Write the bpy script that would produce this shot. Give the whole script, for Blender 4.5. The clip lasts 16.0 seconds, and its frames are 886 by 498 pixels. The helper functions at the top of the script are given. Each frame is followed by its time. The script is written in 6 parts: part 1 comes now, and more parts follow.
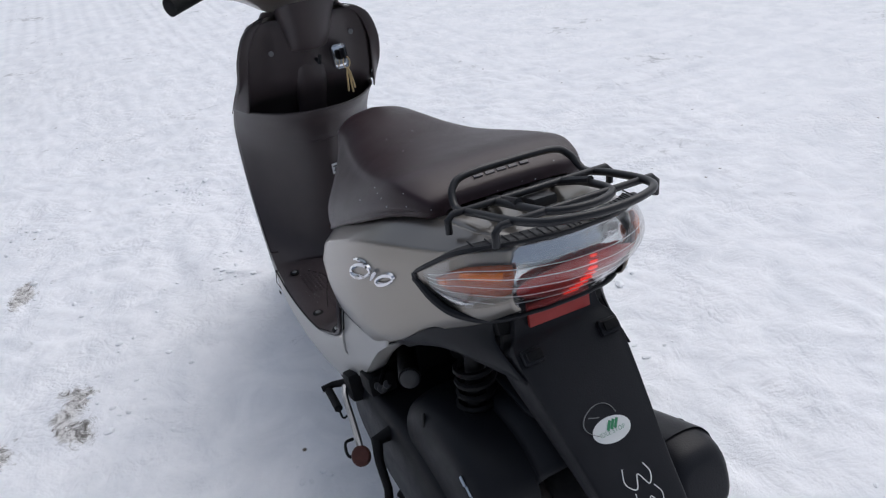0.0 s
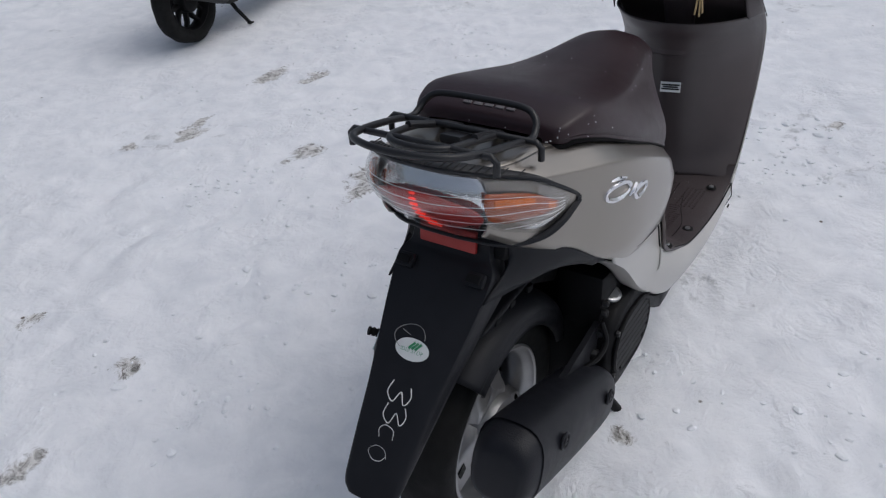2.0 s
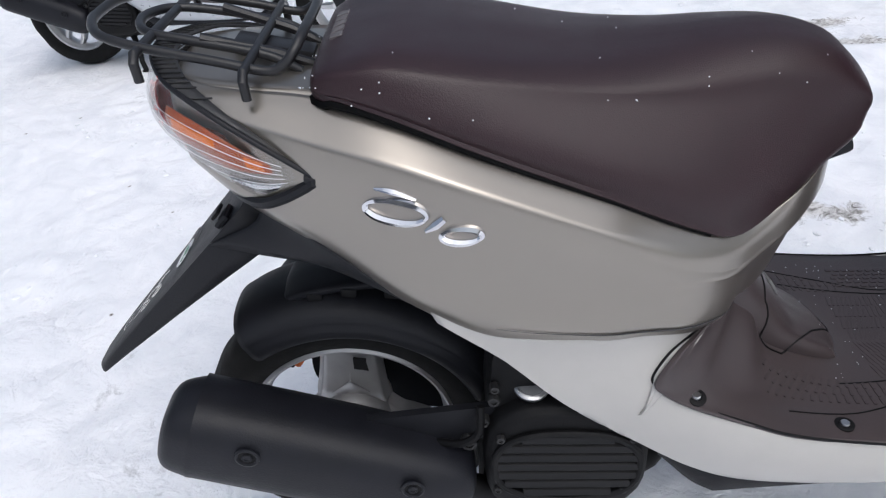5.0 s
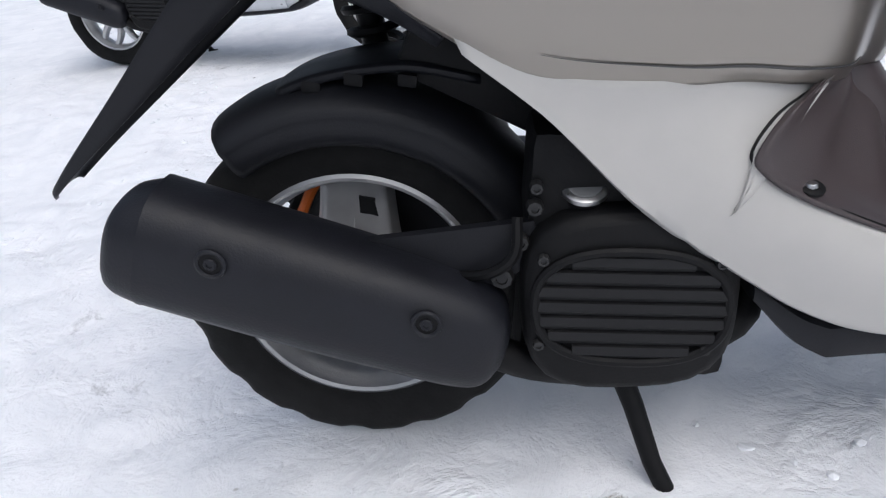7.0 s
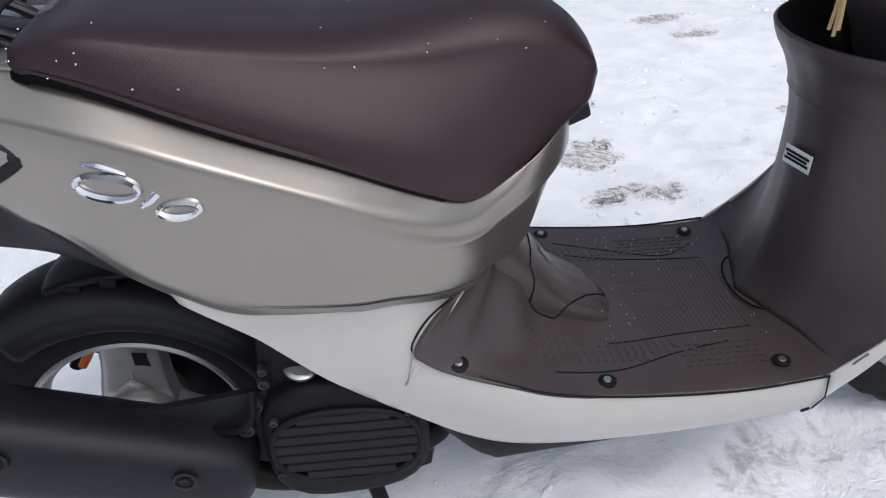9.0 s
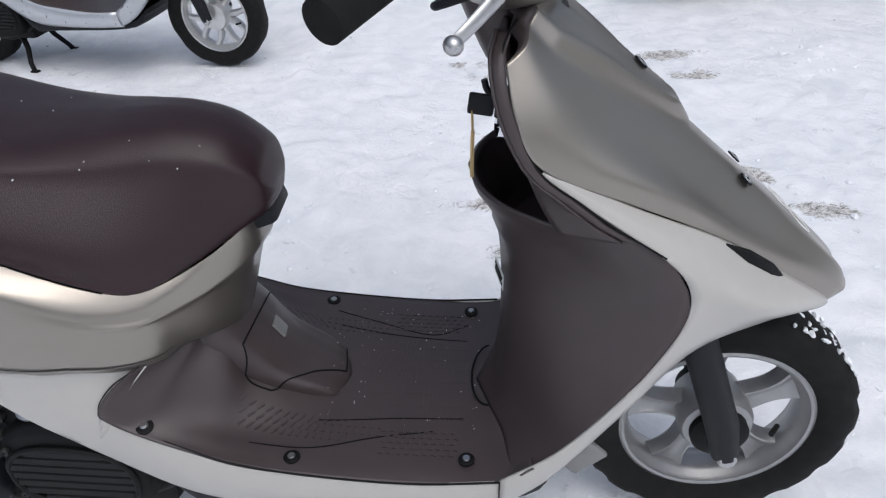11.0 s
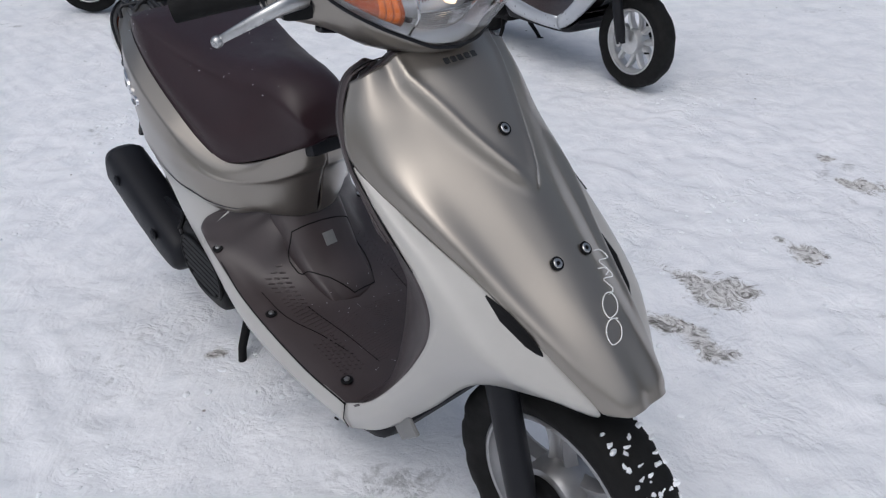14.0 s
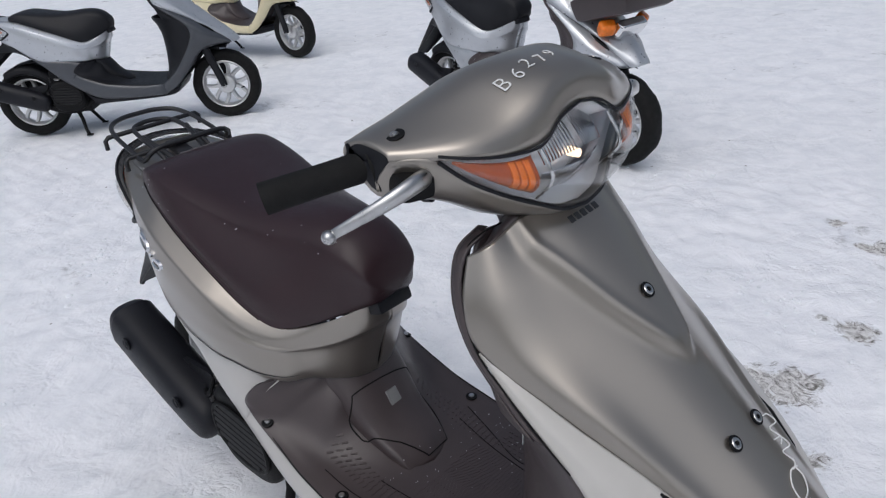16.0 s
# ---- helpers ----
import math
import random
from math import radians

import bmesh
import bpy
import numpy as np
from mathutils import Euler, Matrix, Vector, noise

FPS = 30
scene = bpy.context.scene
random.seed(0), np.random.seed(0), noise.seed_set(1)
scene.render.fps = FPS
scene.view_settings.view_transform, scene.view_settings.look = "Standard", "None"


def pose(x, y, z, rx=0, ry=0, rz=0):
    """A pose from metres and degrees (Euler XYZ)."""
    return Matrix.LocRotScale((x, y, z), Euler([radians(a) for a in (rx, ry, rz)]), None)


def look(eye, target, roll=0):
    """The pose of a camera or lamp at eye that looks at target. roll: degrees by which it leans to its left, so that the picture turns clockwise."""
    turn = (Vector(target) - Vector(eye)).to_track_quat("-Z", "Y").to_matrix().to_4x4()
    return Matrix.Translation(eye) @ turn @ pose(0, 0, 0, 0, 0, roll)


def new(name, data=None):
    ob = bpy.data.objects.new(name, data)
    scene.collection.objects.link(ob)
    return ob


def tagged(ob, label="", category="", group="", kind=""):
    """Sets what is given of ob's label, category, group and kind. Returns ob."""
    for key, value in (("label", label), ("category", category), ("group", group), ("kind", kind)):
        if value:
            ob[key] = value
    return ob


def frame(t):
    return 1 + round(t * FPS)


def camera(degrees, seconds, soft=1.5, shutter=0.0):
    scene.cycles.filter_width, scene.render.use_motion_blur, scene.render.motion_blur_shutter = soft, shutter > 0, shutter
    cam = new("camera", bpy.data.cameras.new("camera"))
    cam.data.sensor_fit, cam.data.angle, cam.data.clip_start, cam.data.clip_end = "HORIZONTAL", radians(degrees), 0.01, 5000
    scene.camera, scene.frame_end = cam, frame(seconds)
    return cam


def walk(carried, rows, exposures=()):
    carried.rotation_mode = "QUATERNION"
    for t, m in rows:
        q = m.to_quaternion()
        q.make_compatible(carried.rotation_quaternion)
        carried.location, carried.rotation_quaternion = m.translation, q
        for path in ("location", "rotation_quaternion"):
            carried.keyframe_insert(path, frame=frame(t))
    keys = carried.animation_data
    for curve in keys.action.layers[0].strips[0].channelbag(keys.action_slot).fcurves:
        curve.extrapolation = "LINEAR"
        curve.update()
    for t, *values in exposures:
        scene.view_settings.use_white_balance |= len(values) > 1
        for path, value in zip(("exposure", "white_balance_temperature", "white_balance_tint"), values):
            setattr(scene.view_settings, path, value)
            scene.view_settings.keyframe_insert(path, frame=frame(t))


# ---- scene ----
cam = camera(61.7, 16.0, soft=1.25)
PATH = [
    (0, (-0.729, 0.427, 1.15), (0.875, -0.26, 0.172), -6.4),
    (0.5, (-0.855, 0.212, 1.182), (0.857, -0.083, 0.191), -6.5),
    (1, (-0.918, -0.029, 1.178), (0.779, 0.107, 0.128), -5.2),
    (1.5, (-0.879, -0.235, 1.189), (0.679, 0.311, 0.062), -4.3),
    (2, (-0.784, -0.48, 1.178), (0.578, 0.465, 0.059), -4.9),
    (2.5, (-0.642, -0.609, 1.154), (0.467, 0.595, 0.005), -4.4),
    (3, (-0.496, -0.687, 1.142), (0.36, 0.662, -0.06), -3.2),
    (3.2, (-0.423, -0.718, 1.139), (0.346, 0.697, -0.047), -3.4),
    (5.3, (0.209, -0.76, 0.912), (0.045, 0.9, -0.192), -7.3),
    (5.5, (0.214, -0.766, 0.842), (0.034, 0.914, -0.22), -7.6),
    (6, (0.182, -0.793, 0.687), (0.019, 0.971, -0.242), -6.4),
    (6.5, (0.156, -0.758, 0.641), (-0.005, 1.014, -0.272), -6.0),
    (7, (0.154, -0.747, 0.636), (-0.025, 1.014, -0.295), -6.3),
    (7.5, (0.153, -0.759, 0.639), (-0.01, 1.011, -0.279), -6.3),
    (8, (0.186, -0.792, 0.678), (0.088, 0.989, -0.227), -6.4),
    (8.5, (0.287, -0.779, 0.835), (0.25, 0.897, -0.256), -7.6),
    (9, (0.34, -0.786, 0.949), (0.49, 0.857, -0.182), -4.7),
    (9.5, (0.487, -0.81, 1.021), (0.61, 0.846, -0.094), -5.1),
    (10, (0.646, -0.844, 1.053), (0.666, 0.825, -0.05), -7.3),
    (10.2, (0.699, -0.848, 1.068), (0.682, 0.814, -0.044), -7.5),
    (12.3, (1.184, -0.7, 1.081), (0.557, 0.792, -0.094), -0.2),
    (12.5, (1.249, -0.719, 1.074), (0.507, 0.751, -0.061), 0.0),
    (13, (1.41, -0.746, 1.108), (0.453, 0.639, 0.027), 0.9),
    (13.5, (1.575, -0.722, 1.125), (0.435, 0.527, 0.058), 0.0),
    (14, (1.672, -0.658, 1.133), (0.371, 0.449, 0.093), -1.3),
    (14.5, (1.677, -0.661, 1.155), (0.28, 0.412, 0.207), -1.0),
    (15, (1.655, -0.66, 1.186), (0.19, 0.38, 0.308), -1.7),
    (15.5, (1.58, -0.657, 1.192), (0.118, 0.427, 0.364), -2.7),
    (16, (1.384, -0.678, 1.195), (0.116, 0.59, 0.309), -5.2),
]
LIGHTNESS = [(0.0, -0.34), (0.5, -0.46), (1.0, -0.54), (1.5, -0.68), (2.5, -0.62), (3.2, -0.34), (5.3, 0.0), (7.0, 0.0), (8.5, -0.06), (9.5, 0.0), (10.0, -0.06), (12.5, -0.34), (13.5, -0.42), (14.5, -0.54), (15.5, -0.44), (16.0, -0.46)]
walk(cam, [(t, look(eye, target, roll)) for t, eye, target, roll in PATH], [(t, stops, 6050, 9) for t, stops in LIGHTNESS])

# ---- world and light: an even, overcast winter sky ----
world = bpy.data.worlds.new("winter_sky")
scene.world = world
world.use_nodes = True
wn = world.node_tree.nodes
sky = wn.new("ShaderNodeTexSky")
sky.sky_type, sky.sun_disc = "NISHITA", False
sky.sun_elevation, sky.sun_rotation = radians(60), radians(150)
sky.air_density, sky.dust_density, sky.ozone_density = 1.0, 6.0, 1.0
grey = wn.new("ShaderNodeHueSaturation")
grey.inputs["Saturation"].default_value = 0.6
world.node_tree.links.new(sky.outputs[0], grey.inputs["Color"])
world.node_tree.links.new(grey.outputs[0], wn["Background"].inputs[0])
wn["Background"].inputs[1].default_value = 0.133
sun_data = bpy.data.lights.new("sun", "SUN")
sun_data.energy, sun_data.angle, sun_data.color = 0.6, radians(100), (1.0, 0.97, 0.94)
sun = new("sun", sun_data)
sun.matrix_world = look((1.25, -2.165, 4.33), (0, 0, 0))

# ---- materials ----
def mat(name, color, rough=0.5, metal=0.0, coat=0.0, var=0.12, scale=30.0, bump=0.0, bump_scale=200.0, spec=0.5, rvar=0.1):
    """A surface with colour variation at two scales, uneven gloss and fine relief."""
    m = bpy.data.materials.new(name)
    m.use_nodes = True
    n, l = m.node_tree.nodes, m.node_tree.links
    b = n["Principled BSDF"]
    co = n.new("ShaderNodeTexCoord")
    big, small = n.new("ShaderNodeTexNoise"), n.new("ShaderNodeTexNoise")
    big.inputs["Scale"].default_value, small.inputs["Scale"].default_value = scale / 5, scale
    big.inputs["Detail"].default_value = small.inputs["Detail"].default_value = 4
    l.new(co.outputs["Object"], big.inputs[0]), l.new(co.outputs["Object"], small.inputs[0])
    add = n.new("ShaderNodeMath")
    l.new(big.outputs[0], add.inputs[0]), l.new(small.outputs[0], add.inputs[1])
    span = n.new("ShaderNodeMapRange")
    span.inputs[1].default_value, span.inputs[2].default_value = 0.6, 1.4
    span.inputs[3].default_value, span.inputs[4].default_value = 1 - var, 1 + var
    l.new(add.outputs[0], span.inputs[0])
    mix = n.new("ShaderNodeVectorMath")
    mix.operation = "SCALE"
    mix.inputs[0].default_value = color[:3]
    l.new(span.outputs[0], mix.inputs["Scale"]), l.new(mix.outputs[0], b.inputs["Base Color"])
    rr = n.new("ShaderNodeMapRange")
    rr.inputs[1].default_value, rr.inputs[2].default_value = 0.3, 0.7
    rr.inputs[3].default_value, rr.inputs[4].default_value = max(0.02, rough * (1 - rvar)), min(1, rough * (1 + rvar))
    l.new(small.outputs[0], rr.inputs[0]), l.new(rr.outputs[0], b.inputs["Roughness"])
    b.inputs["Metallic"].default_value, b.inputs["Coat Weight"].default_value = metal, coat
    b.inputs["Coat Roughness"].default_value = 0.08
    b.inputs["Specular IOR Level"].default_value = spec
    if bump:
        tex, bp = n.new("ShaderNodeTexNoise"), n.new("ShaderNodeBump")
        tex.inputs["Scale"].default_value, tex.inputs["Detail"].default_value = bump_scale, 3
        bp.inputs["Strength"].default_value, bp.inputs["Distance"].default_value = bump, 0.002
        l.new(co.outputs["Object"], tex.inputs[0]), l.new(tex.outputs[0], bp.inputs["Height"]), l.new(bp.outputs[0], b.inputs["Normal"])
    return m


def clear(name, color):
    """Clear lamp plastic: see-through, with gloss that grows towards its edge."""
    m = bpy.data.materials.new(name)
    m.use_nodes = True
    n, l = m.node_tree.nodes, m.node_tree.links
    n.remove(n["Principled BSDF"])
    see, shine, fres, mix = n.new("ShaderNodeBsdfTransparent"), n.new("ShaderNodeBsdfGlossy"), n.new("ShaderNodeLayerWeight"), n.new("ShaderNodeMixShader")
    power, span = n.new("ShaderNodeMath"), n.new("ShaderNodeMapRange")
    power.operation = "POWER"
    power.inputs[1].default_value = 3.0
    span.inputs[3].default_value, span.inputs[4].default_value = 0.05, 0.5
    see.inputs[0].default_value = (*color, 1)
    shine.inputs["Roughness"].default_value = 0.03
    fres.inputs[0].default_value = 0.5
    l.new(fres.outputs["Facing"], power.inputs[0]), l.new(power.outputs[0], span.inputs[0]), l.new(span.outputs[0], mix.inputs[0]), l.new(see.outputs[0], mix.inputs[1]), l.new(shine.outputs[0], mix.inputs[2])
    l.new(mix.outputs[0], n["Material Output"].inputs[0])
    return m


def glow(name, color, strength):
    m = bpy.data.materials.new(name)
    m.use_nodes = True
    b = m.node_tree.nodes["Principled BSDF"]
    b.inputs["Base Color"].default_value = (*color, 1)
    b.inputs["Emission Color"].default_value, b.inputs["Emission Strength"].default_value = (*color, 1), strength
    return m


TAUPE = mat("taupe_metallic_paint", (0.305, 0.280, 0.250), 0.29, 0.82, 0.30, 0.015, 12, 0, 200, 0.5, 0.04)
WHITE = mat("off_white_panel_paint", (0.445, 0.432, 0.408), 0.35, 0.0, 0.3, 0.03, 40, 0, 200, 0.5, 0.05)
BROWN = mat("dark_brown_plastic", (0.050, 0.038, 0.039), 0.42, 0, 0, 0.14, 30, 0.15, 900, 0.55)
SEATSKIN = mat("dark_brown_vinyl", (0.0235, 0.0100, 0.0130), 0.36, 0, 0, 0.15, 25, 0.25, 700, 0.42)
BLACK = mat("black_plastic", (0.0092, 0.0097, 0.0125), 0.5, 0, 0, 0.25, 40, 0.15, 500, 0.26)
SHIELD = mat("matt_black_shield", (0.0078, 0.0084, 0.012), 0.48, 0, 0, 0.3, 40, 0.2, 420, 0.3)
RUBBER = mat("black_rubber", (0.0048, 0.0048, 0.0048), 0.8, 0, 0, 0.25, 50, 0.3, 250, 0.3)
RACKMAT = mat("black_lacquered_steel", (0.013, 0.013, 0.015), 0.4, 0, 0.1, 0.2, 80, 0, 200, 0.4)
ALLOY = mat("grey_cast_alloy", (0.36, 0.36, 0.365), 0.42, 0.8, 0, 0.12, 60, 0.1, 400)
STEEL = mat("bare_steel", (0.5, 0.5, 0.5), 0.3, 1.0, 0, 0.15, 120)
CHROME = mat("chrome", (0.75, 0.75, 0.77), 0.08, 1.0, 0, 0.05, 60)
IRON = mat("black_painted_iron", (0.003, 0.003, 0.0036), 0.6, 0, 0, 0.3, 60, 0.2, 300, 0.22)
REDREF = mat("red_reflector", (0.34, 0.018, 0.014), 0.45, 0, 0.0, 0.1, 400)
AMBER = mat("amber_plastic", (0.85, 0.20, 0.008), 0.35, 0.0, 0.2, 0.25, 60)
DEEPAMBER = mat("deep_amber_plastic", (0.42, 0.075, 0.004), 0.3, 0.0, 0.3, 0.25, 60)
BOWL = mat("frosted_lamp_reflector", (0.93, 0.93, 0.93), 0.3, 0.35, 0.0, 0.05, 90)
REDLENS = mat("red_plastic", (0.42, 0.03, 0.025), 0.3, 0, 0.3, 0.25, 60)
FACET = mat("chromed_lamp_reflector", (0.92, 0.92, 0.93), 0.24, 0.6, 0, 0.04, 80, 0.7, 90)
TAILREF = mat("faceted_tail_reflector", (0.90, 0.90, 0.91), 0.16, 0.95, 0, 0.04, 80, 0.6, 60)
MIRROR = mat("bright_lamp_reflector", (0.8, 0.8, 0.8), 0.12, 1.0, 0, 0.05, 80)
GLASS = clear("clear_lamp_lens", (0.96, 0.96, 0.96))
WARM = glow("lit_filament", (1.0, 0.74, 0.5), 2.4)
REDGLOW = glow("lit_red_lamp", (1.0, 0.05, 0.03), 1.1)
CHALK = mat("white_marker", (0.75, 0.75, 0.74), 0.8, 0, 0, 0.2, 300)
TRIM = mat("dark_grey_trim", (0.035, 0.035, 0.037), 0.5, 0, 0, 0.15, 80)
PALE = mat("pale_worn_print", (0.13, 0.12, 0.125), 0.6)
MARK = mat("grey_print", (0.2, 0.2, 0.2), 0.6)
STICKER = mat("white_sticker", (0.72, 0.74, 0.73), 0.4)
GREEN = mat("green_print", (0.05, 0.25, 0.12), 0.5)
STRAW = mat("tan_tag", (0.55, 0.4, 0.2), 0.8)
CABLE = mat("orange_cable", (0.75, 0.16, 0.02), 0.5)
DUST = mat("snow_bits", (0.85, 0.87, 0.9), 0.7)
from mathutils.bvhtree import BVHTree


# ---- shaping helpers ----
def link(name, verts, faces, material, parent=None, label="", smooth=True, mods=()):
    me = bpy.data.meshes.new(name)
    me.from_pydata([tuple(v) for v in verts], [], [tuple(f) for f in faces])
    bm = bmesh.new()
    bm.from_mesh(me)
    bmesh.ops.remove_doubles(bm, verts=bm.verts, dist=1e-5)
    bmesh.ops.recalc_face_normals(bm, faces=bm.faces)
    bm.to_mesh(me)
    bm.free()
    me.materials.append(material)
    if smooth:
        me.polygons.foreach_set("use_smooth", [True] * len(me.polygons))
        me.set_sharp_from_angle(angle=radians(40))
    ob = new(name, me)
    if parent:
        ob.parent = parent
    if label:
        ob["label"] = label
    return ob


def part(name, bm, material, parent=None, label="", smooth=True):
    me = bpy.data.meshes.new(name)
    bmesh.ops.recalc_face_normals(bm, faces=bm.faces)
    bm.to_mesh(me)
    bm.free()
    me.materials.append(material)
    if smooth:
        me.polygons.foreach_set("use_smooth", [True] * len(me.polygons))
        me.set_sharp_from_angle(angle=radians(35))
    ob = new(name, me)
    if parent:
        ob.parent = parent
    if label:
        ob["label"] = label
    return ob


def curve(points, n, closed=False):
    """A smooth line through points, as n points."""
    p = np.asarray(points, float)
    k = len(p)
    if closed:
        p = np.vstack([p[-1], p, p[0], p[1]])
        k += 1
    else:
        p = np.vstack([2 * p[0] - p[1], p, 2 * p[-1] - p[-2]])
    out = []
    for t in np.linspace(0, k - 1, n, endpoint=not closed):
        i = min(int(t), k - 2)
        u, (a, b, c, d) = t - i, p[i:i + 4]
        out.append(0.5 * (2 * b + (c - a) * u + (2 * a - 5 * b + 4 * c - d) * u**2 + (3 * b - a - 3 * c + d) * u**3))
    return np.array(out)


def sheet(rows, nu, nv, closed_v=False):
    """A smooth sheet through rows of points, nu across the rows and nv along them."""
    lines = [curve(r, nv, closed_v) for r in rows]
    return np.stack([curve([ln[j] for ln in lines], nu) for j in range(nv)], 1)


def grid_faces(nu, nv, closed_u=False, closed_v=False):
    f = []
    for i in range(nu if closed_u else nu - 1):
        for j in range(nv if closed_v else nv - 1):
            a, b = (i + 1) % nu, (j + 1) % nv
            f.append((i * nv + j, a * nv + j, a * nv + b, i * nv + b))
    return f


def skin(name, g, material, parent, label="", thick=0.0, closed_u=False, closed_v=False, caps=False, face=None):
    """Links a grid of points as one mesh; caps close the ends of a closed loft; thick gives an open sheet its thickness."""
    nu, nv = g.shape[:2]
    f = grid_faces(nu, nv, closed_u, closed_v)
    if caps:
        f += [tuple(range(nv))[::-1], tuple((nu - 1) * nv + j for j in range(nv))]
    ob = link(name, g.reshape(-1, 3), f, material, parent, label)
    if face and sum(p.normal.dot(Vector(face)) * p.area for p in ob.data.polygons) < 0:
        ob.data.flip_normals()
    if thick:
        s = ob.modifiers.new("thickness", "SOLIDIFY")
        s.thickness, s.offset, s.use_even_offset = abs(thick), -1 if thick > 0 else 1, False
    return ob


def flip(g):
    return g * np.array([1, -1, 1])


def pair(name, g, material, parent, label="", thick=0.0):
    """The sheet and its mirror image over the middle plane."""
    return [skin(name, g, material, parent, label, thick), skin(name, flip(g), material, parent, label, thick)]


def tube_grid(points, r, n=10, closed=False):
    p = np.asarray(points, float)
    k = len(p)
    tang = np.array([(p[(i + 1) % k] - p[i - 1]) if closed or 0 < i < k - 1 else (p[1] - p[0] if i == 0 else p[-1] - p[-2]) for i in range(k)])
    tang /= np.linalg.norm(tang, axis=1)[:, None]
    side = np.cross(tang[0], (0.31, 0.87, 0.4))
    rings = []
    for i in range(k):
        side = side - tang[i] * (side @ tang[i])
        side /= np.linalg.norm(side)
        up = np.cross(tang[i], side)
        rad = r[i] if np.ndim(r) else r
        a = np.linspace(0, 2 * math.pi, n, endpoint=False)
        rings.append(p[i] + rad * (np.cos(a)[:, None] * side + np.sin(a)[:, None] * up))
    return np.array(rings)


def tube(name, points, r, material, parent, label="", n=10, steps=0, closed=False):
    p = curve(points, steps, closed) if steps else np.asarray(points, float)
    g = tube_grid(p, r, n, closed)
    return skin(name, g, material, parent, label, closed_u=closed, closed_v=True, caps=not closed)


def lathe_grid(profile, n=40, arc=(0, 360)):
    """Turns (radius, offset along y) round the y axis."""
    a = np.radians(np.linspace(*arc, n, endpoint=arc[1] - arc[0] < 360))
    pr = np.asarray(profile, float)
    return np.array([[(r * math.cos(t), y, r * math.sin(t)) for r, y in pr] for t in a])


def place(g, *xyz):
    return g + np.array(xyz)


def block(name, size, material, parent, at=(0, 0, 0), turn=(0, 0, 0), bevel=0.004, label="", taper=1.0, seg=2):
    bm = bmesh.new()
    bmesh.ops.create_cube(bm, size=1)
    for v in bm.verts:
        k = taper if v.co.z > 0 else 1
        v.co = Vector((v.co.x * size[0] * k, v.co.y * size[1] * k, v.co.z * size[2]))
    bmesh.ops.bevel(bm, geom=bm.edges[:], offset=bevel, segments=seg, affect="EDGES", profile=0.6)
    bmesh.ops.transform(bm, matrix=pose(*at, *turn), verts=bm.verts)
    return part(name, bm, material, parent, label)


def knob(name, r, depth, material, parent, at, axis, label="", n=16, dent=0.0):
    """A round head with a rounded rim, its back at a place, facing along axis; dent gives it a hollow."""
    prof = [(0.0, depth - dent), (r * 0.45, depth - dent), (r * 0.5, depth), (r * 0.85, depth), (r, depth * 0.7), (r, 0)]
    q = Vector(axis).to_track_quat("Y", "Z").to_matrix()
    g = lathe_grid(prof, n)
    g = np.array([[tuple(q @ Vector(v) + Vector(at)) for v in row] for row in g])
    return skin(name, g, material, parent, label, closed_u=True)


def flat_text(name, body, size, material, parent, m, label="", depth=0.0006, shear=0.0):
    cu = bpy.data.curves.new(name, "FONT")
    cu.body, cu.size, cu.extrude, cu.shear, cu.offset = body, size, depth, shear, -0.016 * size
    cu.align_x, cu.align_y, cu.resolution_u = "CENTER", "CENTER", 3
    tmp = bpy.data.objects.new(name, cu)
    scene.collection.objects.link(tmp)
    me = bpy.data.meshes.new_from_object(tmp.evaluated_get(bpy.context.evaluated_depsgraph_get()))
    bpy.data.objects.remove(tmp)
    me.materials.append(material)
    ob = new(name, me)
    ob.matrix_world = m
    if parent:
        ob.parent = parent
    if label:
        ob["label"] = label
    return ob


def onto(x_axis, normal, at):
    """The pose of a flat mark whose x runs along x_axis on a surface with that normal."""
    z = Vector(normal).normalized()
    x = (Vector(x_axis) - z * Vector(x_axis).dot(z)).normalized()
    y = z.cross(x)
    return Matrix.Translation(at) @ Matrix((x, y, z)).transposed().to_4x4()
# ---- the scooters: one builder, several finishes ----
def tyre_grid(r, hw, n, notch):
    prof = [(r - 0.066, hw * 0.62), (r - 0.055, hw * 0.85), (r - 0.035, hw), (r - 0.014, hw * 0.95), (r - 0.004, hw * 0.78), (r, hw * 0.4), (r, 0.0)]
    prof = prof + [(a, -b) for a, b in prof[-2::-1]]
    g = lathe_grid(prof, n)
    k = np.arange(n) % 6
    for j, (a, b) in enumerate(prof):
        if abs(b) > hw * 0.25 and a > r - 0.02:
            cut = (k < 2) if b > 0 else ((k + 3) % 6 < 2)
            c = np.where(cut, 1 - notch / a, 1.0)
            g[:, j, 0] *= c
            g[:, j, 2] *= c
    return g


